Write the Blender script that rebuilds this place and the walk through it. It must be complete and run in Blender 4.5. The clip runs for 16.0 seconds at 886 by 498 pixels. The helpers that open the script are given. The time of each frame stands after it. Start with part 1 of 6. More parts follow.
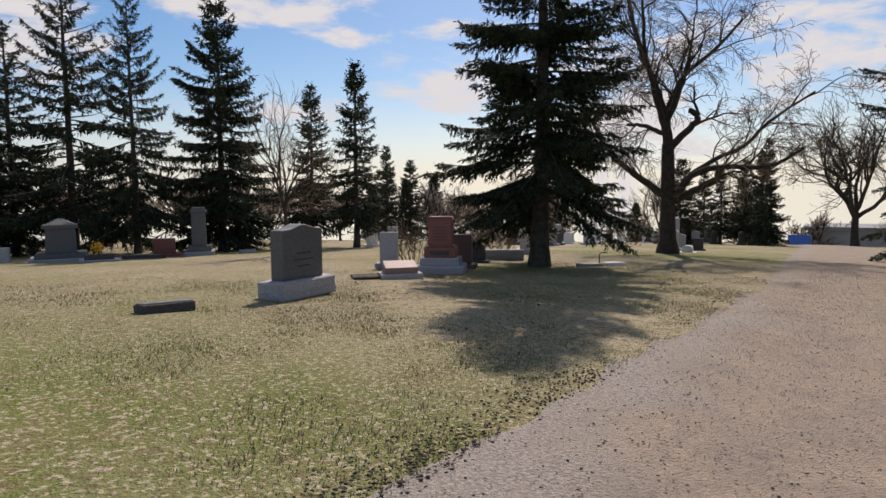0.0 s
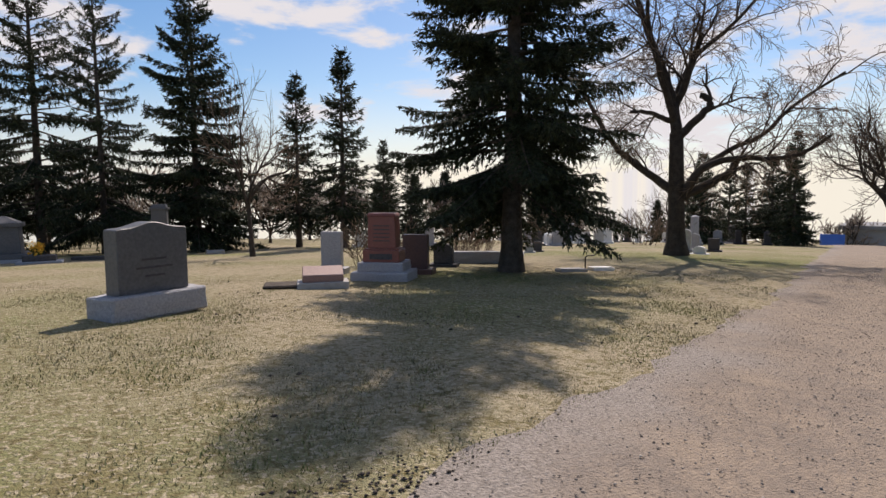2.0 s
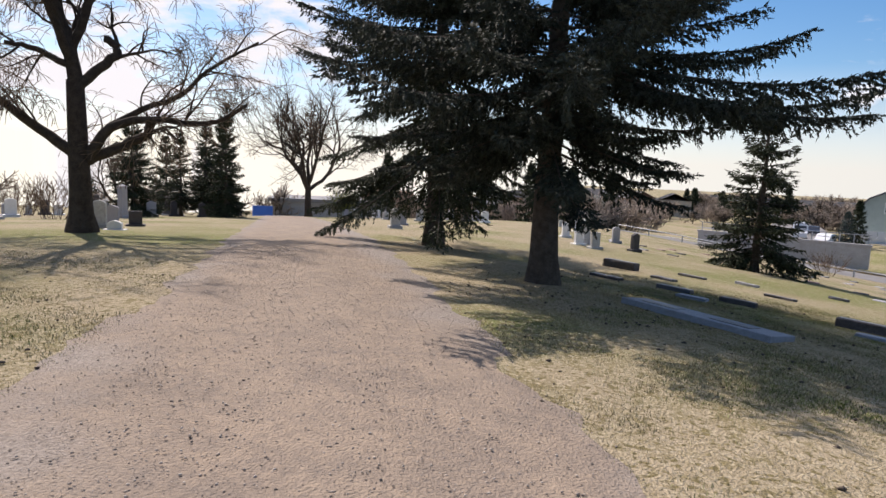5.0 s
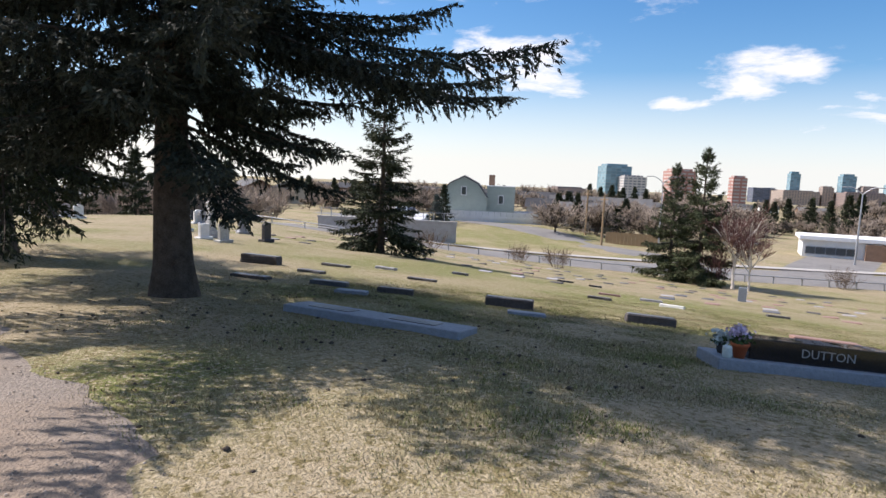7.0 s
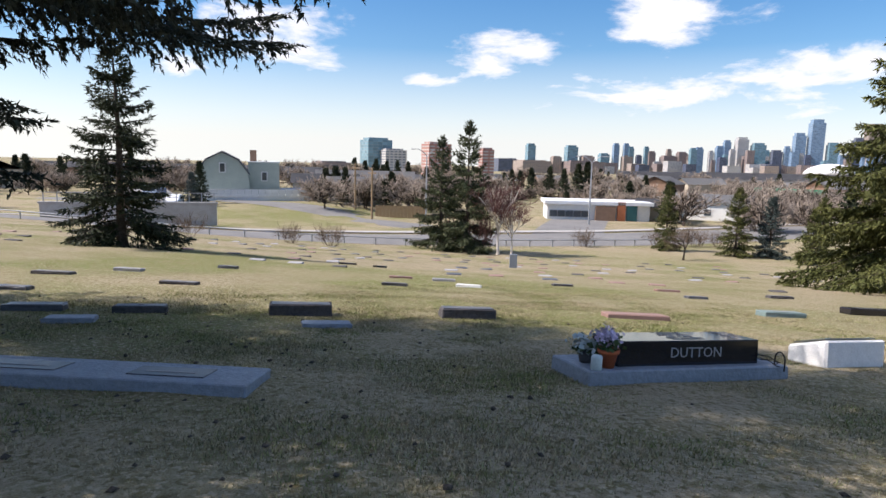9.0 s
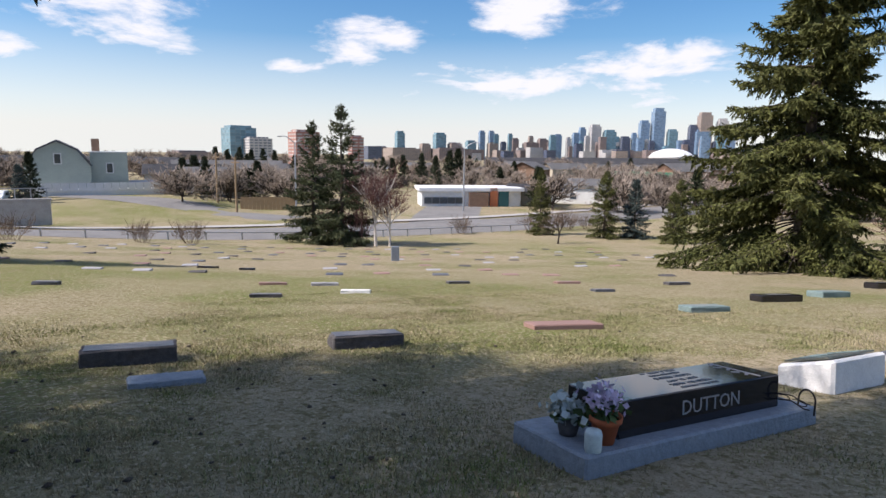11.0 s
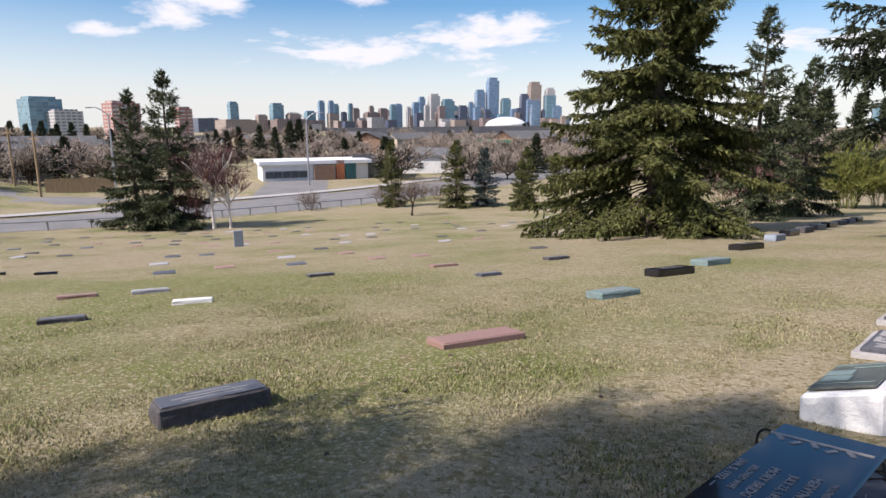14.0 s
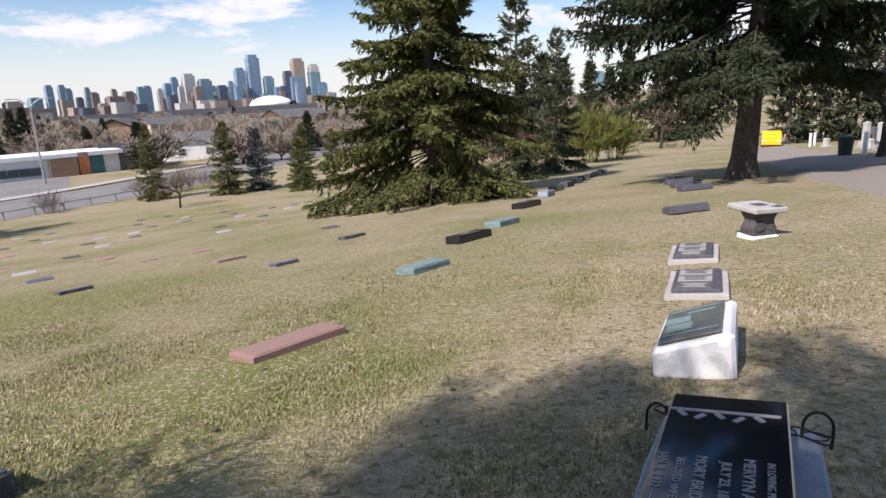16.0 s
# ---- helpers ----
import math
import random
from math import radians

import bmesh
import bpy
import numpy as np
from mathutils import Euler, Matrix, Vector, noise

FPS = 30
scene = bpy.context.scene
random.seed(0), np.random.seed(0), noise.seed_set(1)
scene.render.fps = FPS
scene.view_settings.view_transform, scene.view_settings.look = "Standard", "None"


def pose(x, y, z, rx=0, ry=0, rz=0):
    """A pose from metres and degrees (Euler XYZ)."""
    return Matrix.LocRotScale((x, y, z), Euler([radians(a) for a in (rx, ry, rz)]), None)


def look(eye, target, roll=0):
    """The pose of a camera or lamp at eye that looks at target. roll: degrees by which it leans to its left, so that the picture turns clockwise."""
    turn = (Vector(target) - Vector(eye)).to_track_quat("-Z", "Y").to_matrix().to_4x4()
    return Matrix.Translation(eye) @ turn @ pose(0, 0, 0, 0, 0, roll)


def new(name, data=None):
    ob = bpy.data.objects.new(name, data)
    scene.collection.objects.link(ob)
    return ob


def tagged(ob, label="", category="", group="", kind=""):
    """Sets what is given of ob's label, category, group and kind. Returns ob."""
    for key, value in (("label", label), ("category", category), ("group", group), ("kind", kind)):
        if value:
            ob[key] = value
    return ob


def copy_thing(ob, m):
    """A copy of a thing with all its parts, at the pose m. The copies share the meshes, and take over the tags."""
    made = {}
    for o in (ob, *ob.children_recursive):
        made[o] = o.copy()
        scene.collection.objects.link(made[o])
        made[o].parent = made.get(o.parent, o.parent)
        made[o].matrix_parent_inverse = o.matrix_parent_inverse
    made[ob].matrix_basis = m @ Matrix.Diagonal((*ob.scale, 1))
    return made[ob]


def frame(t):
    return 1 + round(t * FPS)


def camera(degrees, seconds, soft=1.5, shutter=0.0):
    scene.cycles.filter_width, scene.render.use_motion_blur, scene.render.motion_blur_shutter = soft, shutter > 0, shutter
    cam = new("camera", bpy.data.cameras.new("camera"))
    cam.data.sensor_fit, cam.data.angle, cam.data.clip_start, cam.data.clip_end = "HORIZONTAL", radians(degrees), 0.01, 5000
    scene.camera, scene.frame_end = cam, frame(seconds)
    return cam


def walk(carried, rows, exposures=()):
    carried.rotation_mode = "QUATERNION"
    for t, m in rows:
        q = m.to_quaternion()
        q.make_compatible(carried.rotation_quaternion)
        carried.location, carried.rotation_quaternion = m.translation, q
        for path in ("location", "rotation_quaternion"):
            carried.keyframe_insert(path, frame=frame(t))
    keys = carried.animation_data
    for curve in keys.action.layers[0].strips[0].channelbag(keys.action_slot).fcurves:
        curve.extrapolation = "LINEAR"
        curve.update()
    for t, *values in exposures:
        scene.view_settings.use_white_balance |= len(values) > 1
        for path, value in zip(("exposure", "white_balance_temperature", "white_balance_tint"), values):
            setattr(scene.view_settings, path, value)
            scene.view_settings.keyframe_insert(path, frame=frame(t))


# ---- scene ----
cam = camera(71.1, 16.0)
PATH = [
    (0, (-0.942, 3.698, 2.265), (0.051, 5.425, 2.089), -0.4),
    (0.5, (-0.338, 4.049, 2.226), (0.523, 5.846, 2.054), -0.6),
    (1, (0.3, 4.326, 2.188), (1.097, 6.153, 2.018), -0.9),
    (1.5, (0.879, 4.582, 2.152), (1.673, 6.41, 1.985), -0.9),
    (2, (1.373, 4.782, 2.141), (2.292, 6.55, 1.962), -0.5),
    (2.5, (1.823, 4.977, 2.123), (2.908, 6.647, 1.94), -0.0),
    (3, (2.296, 5.107, 2.091), (3.586, 6.622, 1.889), 0.3),
    (3.5, (2.75, 5.279, 2.058), (4.28, 6.544, 1.819), 1.2),
    (4, (3.16, 5.482, 2.061), (4.885, 6.463, 1.807), 1.9),
    (4.5, (3.617, 5.644, 2.062), (5.458, 6.382, 1.805), 2.2),
    (5, (3.929, 5.78, 2.033), (5.853, 6.27, 1.793), 2.6),
    (7.5, (6.561, 6.207, 1.9), (8.327, 5.299, 1.658), 2.1),
    (8, (7.071, 6.094, 1.9), (8.734, 5.016, 1.638), 1.8),
    (8.5, (7.581, 5.762, 1.883), (9.148, 4.55, 1.609), 1.4),
    (9, (8.097, 5.456, 1.88), (9.581, 4.146, 1.598), 1.3),
    (9.5, (8.571, 5.063, 1.817), (9.964, 3.658, 1.523), 1.0),
    (12, (10.477, 3.577, 1.769), (11.561, 1.929, 1.436), 0.8),
    (12.5, (10.731, 3.234, 1.75), (11.767, 1.561, 1.393), 0.7),
    (13, (10.928, 3.006, 1.75), (11.905, 1.302, 1.375), 0.5),
    (13.5, (11.188, 2.773, 1.737), (12.063, 1.017, 1.349), 0.3),
    (14, (11.339, 2.535, 1.724), (12.09, 0.725, 1.322), -0.1),
    (14.5, (11.452, 2.292, 1.706), (12.086, 0.441, 1.292), -0.6),
    (15, (11.572, 2.148, 1.658), (12.05, 0.256, 1.22), -1.2),
    (15.5, (11.704, 2.012, 1.624), (11.941, 0.082, 1.154), -2.5),
    (16, (11.792, 1.798, 1.599), (11.871, -0.14, 1.112), -2.5),
]
walk(cam, [(t, look(eye, target, roll)) for t, eye, target, roll in PATH], [(0, 0.0, 7000, 17), (3, 0.22, 6950, 18), (5, 0.42, 6850, 18), (8, 0.62, 6550, 16), (12, 0.42, 6550, 17), (16, 0.46, 6550, 18)])

# ---- light ----
SUN_AZ, SUN_EL = 50.0, 45.0
world = bpy.data.worlds.new("sky")
scene.world = world
world.use_nodes = True
wn, wl = world.node_tree.nodes, world.node_tree.links
wn.clear()
w_out = wn.new("ShaderNodeOutputWorld")
w_bg = wn.new("ShaderNodeBackground")
w_bg.inputs["Strength"].default_value = 0.086
w_sky = wn.new("ShaderNodeTexSky")
w_sky.sky_type, w_sky.sun_disc = "NISHITA", False
w_sky.sun_elevation, w_sky.sun_rotation = radians(SUN_EL), radians(90 - SUN_AZ)
w_sky.air_density, w_sky.dust_density, w_sky.ozone_density = 1.0, 0.6, 2.5
w_tc = wn.new("ShaderNodeTexCoord")
w_max = wn.new("ShaderNodeVectorMath")
w_max.operation, w_max.inputs[1].default_value = "MAXIMUM", (-2, -2, 0.03)
wl.new(w_tc.outputs["Generated"], w_max.inputs[0])
wl.new(w_max.outputs[0], w_sky.inputs["Vector"])
# clouds: soft-edged banks by bearing and height in degrees, torn by noise
CLOUDS = [(75.5, 15.8, 9.0, 2.3), (68.5, 13.9, 2.6, 0.9), (59.7, 10.0, 5.4, 2.3), (58.8, 14.7, 3.8, 1.1), (29.7, 10.8, 6.0, 4.6), (93.5, 12.1, 7.0, 4.4), (74.8, 6.5, 3.2, 1.7), (69.9, 6.6, 3.0, 1.4), (43.0, 7.0, 9.5, 7.0),
          (-18.1, 7.3, 2.6, 1.4), (-25.4, 10.6, 6.2, 2.6), (-39.6, 7.2, 3.0, 1.1), (-44.5, 8.4, 3.6, 1.3), (-49.0, 9.8, 4.6, 1.6), (-61.0, 12.2, 6.0, 1.7), (-59.5, 6.1, 11.0, 1.5), (-70.5, 6.6, 10.0, 1.9), (-101.4, 5.5, 6.0, 2.4), (-116.0, 5.5, 10.0, 3.3)]


def sky_math(op, a, b=None, clamp=False):
    n = wn.new("ShaderNodeMath")
    n.operation, n.use_clamp = op, clamp
    for k, v in enumerate((a, b)):
        if v is None:
            continue
        if isinstance(v, (int, float)):
            n.inputs[k].default_value = v
        else:
            wl.new(v, n.inputs[k])
    return n.outputs[0]


w_sep = wn.new("ShaderNodeSeparateXYZ")
wl.new(w_max.outputs[0], w_sep.inputs[0])
w_az = sky_math("MULTIPLY", sky_math("ARCTAN2", w_sep.outputs["Y"], w_sep.outputs["X"]), 180 / math.pi)
w_el = sky_math("MULTIPLY", sky_math("ARCSINE", w_sep.outputs["Z"]), 180 / math.pi)
w_com = wn.new("ShaderNodeCombineXYZ")
wl.new(sky_math("MULTIPLY", w_az, 0.085), w_com.inputs[0])
wl.new(sky_math("MULTIPLY", w_el, 0.24), w_com.inputs[1])
w_noise = wn.new("ShaderNodeTexNoise")
w_noise.inputs["Scale"].default_value, w_noise.inputs["Detail"].default_value = 1.7, 9.0
w_noise.inputs["Roughness"].default_value, w_noise.inputs["Distortion"].default_value = 0.60, 0.25
wl.new(w_com.outputs[0], w_noise.inputs["Vector"])
# unseen broken cloud added overhead, as white fill light for the shadows
bank = sky_math("MINIMUM", sky_math("MULTIPLY", sky_math("SUBTRACT", w_el, 26.0), 0.05), 0.06)
for c_az, c_el, c_w, c_h in CLOUDS:
    dx = sky_math("DIVIDE", sky_math("SUBTRACT", w_az, c_az), c_w)
    dy = sky_math("DIVIDE", sky_math("SUBTRACT", w_el, c_el), c_h)
    far = sky_math("SQRT", sky_math("ADD", sky_math("MULTIPLY", dx, dx), sky_math("MULTIPLY", dy, dy)))
    bank = sky_math("MAXIMUM", bank, sky_math("SUBTRACT", 1.0, far))
bank = sky_math("MAXIMUM", bank, -0.75)
w_field = sky_math("ADD", sky_math("MULTIPLY", bank, 0.55), sky_math("MULTIPLY", sky_math("SUBTRACT", w_noise.outputs["Fac"], 0.5), 2.6))
w_ramp = wn.new("ShaderNodeMapRange")
w_ramp.interpolation_type = "SMOOTHSTEP"
w_ramp.inputs["From Min"].default_value, w_ramp.inputs["From Max"].default_value = -0.10, 0.48
wl.new(w_field, w_ramp.inputs["Value"])
# thin veil towards the horizon
w_veil = wn.new("ShaderNodeMapRange")
w_veil.inputs["From Min"].default_value, w_veil.inputs["From Max"].default_value = 0.17, 0.0
w_veil.inputs["To Min"].default_value, w_veil.inputs["To Max"].default_value = 0.0, 0.72
wl.new(w_sep.outputs["Z"], w_veil.inputs["Value"])
w_fac = wn.new("ShaderNodeMath")
w_fac.operation = "MAXIMUM"
wl.new(w_ramp.outputs[0], w_fac.inputs[0])
wl.new(w_veil.outputs[0], w_fac.inputs[1])
w_mix = wn.new("ShaderNodeMix")
w_mix.data_type = "RGBA"
w_mix.inputs["B"].default_value = (8.1, 8.35, 8.8, 1)
wl.new(w_fac.outputs[0], w_mix.inputs["Factor"])
w_hue = wn.new("ShaderNodeHueSaturation")
w_hue.inputs["Saturation"].default_value, w_hue.inputs["Value"].default_value = 1.35, 1.2
wl.new(w_sky.outputs[0], w_hue.inputs["Color"])
wl.new(w_hue.outputs["Color"], w_mix.inputs["A"])
wl.new(w_mix.outputs["Result"], w_bg.inputs["Color"])
wl.new(w_bg.outputs[0], w_out.inputs["Surface"])

sun_dir = Vector((math.cos(radians(SUN_EL)) * math.cos(radians(SUN_AZ)), math.cos(radians(SUN_EL)) * math.sin(radians(SUN_AZ)), math.sin(radians(SUN_EL))))
sun = new("sun", bpy.data.lights.new("sun", "SUN"))
sun.data.energy, sun.data.angle, sun.data.color = 4.9, radians(0.6), (1.0, 0.955, 0.89)
sun.matrix_world = look(sun_dir * 60, (0, 0, 0))


# ---- materials ----
def material(name, a, b=None, scale=6.0, rough=0.85, metal=0.0, bump=0.0, bump_scale=40.0, spread=0.0, islands=False, detail=5.0, spec=0.4):
    """Two colours mixed by noise at two scales, with relief; spread varies the brightness piece by piece."""
    m = bpy.data.materials.new(name)
    m.use_nodes = True
    n, l = m.node_tree.nodes, m.node_tree.links
    p = n["Principled BSDF"]
    p.inputs["Roughness"].default_value, p.inputs["Metallic"].default_value = rough, metal
    p.inputs["Specular IOR Level"].default_value = spec
    b = b or tuple(v * 0.75 for v in a)
    tc = n.new("ShaderNodeTexCoord")
    n1, n2 = n.new("ShaderNodeTexNoise"), n.new("ShaderNodeTexNoise")
    n1.inputs["Scale"].default_value, n1.inputs["Detail"].default_value = scale, detail
    n2.inputs["Scale"].default_value, n2.inputs["Detail"].default_value = scale * 7.3, 3.0
    for t in (n1, n2):
        l.new(tc.outputs["Object"], t.inputs["Vector"])
    s = n.new("ShaderNodeMath")
    s.operation = "ADD"
    l.new(n1.outputs["Fac"], s.inputs[0])
    l.new(n2.outputs["Fac"], s.inputs[1])
    r = n.new("ShaderNodeMapRange")
    r.inputs["From Min"].default_value, r.inputs["From Max"].default_value = 0.75, 1.25
    l.new(s.outputs[0], r.inputs["Value"])
    mix = n.new("ShaderNodeMix")
    mix.data_type = "RGBA"
    mix.inputs["A"].default_value, mix.inputs["B"].default_value = (*a, 1), (*b, 1)
    l.new(r.outputs[0], mix.inputs["Factor"])
    out = mix.outputs["Result"]
    if spread:
        src = n.new("ShaderNodeNewGeometry").outputs["Random Per Island"] if islands else n.new("ShaderNodeObjectInfo").outputs["Random"]
        v = n.new("ShaderNodeMapRange")
        v.inputs["To Min"].default_value, v.inputs["To Max"].default_value = 1 - spread, 1 + spread
        l.new(src, v.inputs["Value"])
        h = n.new("ShaderNodeHueSaturation")
        l.new(v.outputs[0], h.inputs["Value"])
        l.new(out, h.inputs["Color"])
        out = h.outputs["Color"]
    l.new(out, p.inputs["Base Color"])
    if bump:
        nb = n.new("ShaderNodeTexNoise")
        nb.inputs["Scale"].default_value, nb.inputs["Detail"].default_value = bump_scale, 6.0
        l.new(tc.outputs["Object"], nb.inputs["Vector"])
        bp = n.new("ShaderNodeBump")
        bp.inputs["Strength"].default_value, bp.inputs["Distance"].default_value = bump, 0.02
        l.new(nb.outputs["Fac"], bp.inputs["Height"])
        l.new(bp.outputs[0], p.inputs["Normal"])
    return m


def window_wall(name, wall, glass, width, height, rough=0.25, gap=0.25):
    """A far facade: rows of window panes between floor bands, at true storey height."""
    m = bpy.data.materials.new(name)
    m.use_nodes = True
    n, l = m.node_tree.nodes, m.node_tree.links
    p = n["Principled BSDF"]
    tc = n.new("ShaderNodeTexCoord")
    sep = n.new("ShaderNodeSeparateXYZ")
    l.new(tc.outputs["Object"], sep.inputs[0])
    xy = n.new("ShaderNodeMath")
    xy.operation = "ADD"
    l.new(sep.outputs["X"], xy.inputs[0])
    l.new(sep.outputs["Y"], xy.inputs[1])
    com = n.new("ShaderNodeCombineXYZ")
    l.new(xy.outputs[0], com.inputs[0])
    l.new(sep.outputs["Z"], com.inputs[1])
    br = n.new("ShaderNodeTexBrick")
    br.offset = 0.0
    br.inputs["Scale"].default_value, br.inputs["Brick Width"].default_value, br.inputs["Row Height"].default_value = 1.0, width, height
    br.inputs["Mortar Size"].default_value = gap
    br.inputs["Color1"].default_value, br.inputs["Color2"].default_value = (*glass, 1), (*(v * 0.6 for v in glass), 1)
    br.inputs["Mortar"].default_value = (*wall, 1)
    l.new(com.outputs[0], br.inputs["Vector"])
    l.new(br.outputs["Color"], p.inputs["Base Color"])
    p.inputs["Roughness"].default_value = rough
    return m


def grass_material():
    m = bpy.data.materials.new("turf")
    m.use_nodes = True
    n, l = m.node_tree.nodes, m.node_tree.links
    p = n["Principled BSDF"]
    p.inputs["Roughness"].default_value, p.inputs["Specular IOR Level"].default_value = 0.95, 0.1
    tc = n.new("ShaderNodeTexCoord")

    def noise_of(scale, detail, lo, hi):
        t, r = n.new("ShaderNodeTexNoise"), n.new("ShaderNodeMapRange")
        t.inputs["Scale"].default_value, t.inputs["Detail"].default_value = scale, detail
        l.new(tc.outputs["Object"], t.inputs["Vector"])
        r.inputs["From Min"].default_value, r.inputs["From Max"].default_value = lo, hi
        l.new(t.outputs["Fac"], r.inputs["Value"])
        return r.outputs[0]

    def blend(f, a, b):
        x = n.new("ShaderNodeMix")
        x.data_type = "RGBA"
        l.new(f, x.inputs["Factor"])
        for k, v in (("A", a), ("B", b)):
            if isinstance(v, tuple):
                x.inputs[k].default_value = (*v, 1)
            else:
                l.new(v, x.inputs[k])
        return x.outputs["Result"]

    straw = blend(noise_of(9.0, 8, 0.3, 0.7), (0.288, 0.237, 0.152), (0.40, 0.335, 0.236))
    green = blend(noise_of(14.0, 6, 0.3, 0.7), (0.095, 0.13, 0.026), (0.175, 0.20, 0.055))
    patch = noise_of(0.21, 6, 0.45, 0.68)
    for cx, cy, reach, power in ((-2.5, 9.0, 6.5, 0.95), (17.5, 17.5, 7.0, 0.95), (18.5, -7.5, 9.0, 0.65), (16.0, 3.0, 4.0, 0.4), (34.0, -40.0, 13.0, 0.8), (26.0, -2.0, 9.0, 0.5), (87.0, -35.0, 24.0, 0.7)):
        dist = n.new("ShaderNodeVectorMath")
        dist.operation, dist.inputs[1].default_value = "DISTANCE", (cx, cy, 0.3)
        l.new(tc.outputs["Object"], dist.inputs[0])
        fade = n.new("ShaderNodeMapRange")
        fade.interpolation_type = "SMOOTHSTEP"
        fade.inputs["From Min"].default_value, fade.inputs["From Max"].default_value = reach, 0.0
        fade.inputs["To Max"].default_value = power
        l.new(dist.outputs["Value"], fade.inputs["Value"])
        both = n.new("ShaderNodeMath")
        both.operation, both.use_clamp = "ADD", True
        l.new(patch, both.inputs[0])
        l.new(fade.outputs[0], both.inputs[1])
        patch = both.outputs[0]
    base = blend(patch, straw, green)
    mottled = blend(noise_of(1.1, 7, 0.56, 0.78), base, (0.20, 0.165, 0.08))
    mottled = blend(noise_of(6.5, 9, 0.52, 0.70), mottled, (0.185, 0.155, 0.07))
    fine = blend(noise_of(95.0, 3, 0.50, 0.72), mottled, (0.19, 0.15, 0.08))
    thatch = blend(noise_of(26.0, 8, 0.52, 0.62), fine, (0.40, 0.34, 0.235))
    l.new(blend(noise_of(17.0, 9, 0.54, 0.64), thatch, (0.165, 0.135, 0.066)), p.inputs["Base Color"])
    nb, bp = n.new("ShaderNodeTexNoise"), n.new("ShaderNodeBump")
    nb.inputs["Scale"].default_value, nb.inputs["Detail"].default_value = 48.0, 9.0
    l.new(tc.outputs["Object"], nb.inputs["Vector"])
    bp.inputs["Strength"].default_value, bp.inputs["Distance"].default_value = 0.8, 0.04
    l.new(nb.outputs["Fac"], bp.inputs["Height"])
    l.new(bp.outputs[0], p.inputs["Normal"])
    return m


TURF = grass_material()
BLADE = material("grass_blades", (0.36, 0.30, 0.195), (0.165, 0.185, 0.065), scale=0.9, rough=0.9, spread=0.5, islands=True, spec=0.1)
def gravel_material():
    """Tan gravel, with greyer stone thrown out along both sides of the lane."""
    m = material("gravel_road", (0.31, 0.245, 0.185), (0.215, 0.175, 0.142), scale=2.2, rough=0.95, bump=1.0, bump_scale=55, detail=8, spec=0.15)
    n, l = m.node_tree.nodes, m.node_tree.links
    p = n["Principled BSDF"]
    tan = p.inputs["Base Color"].links[0].from_socket
    tc = n.new("ShaderNodeTexCoord")
    dot = n.new("ShaderNodeVectorMath")
    dot.operation, dot.inputs[1].default_value = "DOT_PRODUCT", (-0.475, 0.88, 0)
    l.new(tc.outputs["Object"], dot.inputs[0])
    nz = n.new("ShaderNodeTexNoise")
    nz.inputs["Scale"].default_value, nz.inputs["Detail"].default_value = 0.9, 7.0
    l.new(tc.outputs["Object"], nz.inputs["Vector"])

    def calc(op, a, b):
        q = n.new("ShaderNodeMath")
        q.operation = op
        for k, v in enumerate((a, b)):
            if isinstance(v, float):
                q.inputs[k].default_value = v
            else:
                l.new(v, q.inputs[k])
        return q.outputs[0]

    off = calc("ABSOLUTE", calc("SUBTRACT", dot.outputs["Value"], 3.05), 0.0)
    grey = n.new("ShaderNodeMapRange")
    grey.interpolation_type = "SMOOTHSTEP"
    grey.inputs["From Min"].default_value, grey.inputs["From Max"].default_value = 1.0, 2.1
    l.new(calc("ADD", off, calc("MULTIPLY", calc("SUBTRACT", nz.outputs["Fac"], 0.5), 2.2)), grey.inputs["Value"])
    speck = n.new("ShaderNodeTexNoise")
    speck.inputs["Scale"].default_value, speck.inputs["Detail"].default_value = 42.0, 5.0
    l.new(tc.outputs["Object"], speck.inputs["Vector"])
    dark = n.new("ShaderNodeMapRange")
    dark.inputs["From Min"].default_value, dark.inputs["From Max"].default_value = 0.40, 0.62
    l.new(speck.outputs["Fac"], dark.inputs["Value"])
    stone = n.new("ShaderNodeMix")
    stone.data_type = "RGBA"
    stone.inputs["A"].default_value, stone.inputs["B"].default_value = (0.315, 0.275, 0.24, 1), (0.20, 0.174, 0.15, 1)
    l.new(dark.outputs[0], stone.inputs["Factor"])
    both = n.new("ShaderNodeMix")
    both.data_type = "RGBA"
    l.new(grey.outputs[0], both.inputs["Factor"])
    l.new(tan, both.inputs["A"])
    l.new(stone.outputs["Result"], both.inputs["B"])
    l.new(both.outputs["Result"], p.inputs["Base Color"])
    return m


GRAVEL = gravel_material()
PEBBLE = material("pebbles", (0.38, 0.33, 0.28), (0.24, 0.20, 0.17), scale=3, rough=0.9, spread=0.5, islands=True, spec=0.2)
ASPHALT = material("asphalt", (0.15, 0.145, 0.14), (0.21, 0.20, 0.19), scale=0.4, rough=0.9, bump=0.3)
CONCRETE = material("concrete", (0.42, 0.40, 0.38), (0.33, 0.31, 0.29), scale=1.5, rough=0.9, bump=0.4)
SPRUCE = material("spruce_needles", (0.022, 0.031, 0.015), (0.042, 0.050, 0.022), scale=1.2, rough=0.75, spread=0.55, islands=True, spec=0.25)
SPRUCE_GREY = material("grey_green_spruce_needles", (0.026, 0.034, 0.026), (0.052, 0.060, 0.042), scale=1.2, rough=0.75, spread=0.5, islands=True, spec=0.25)
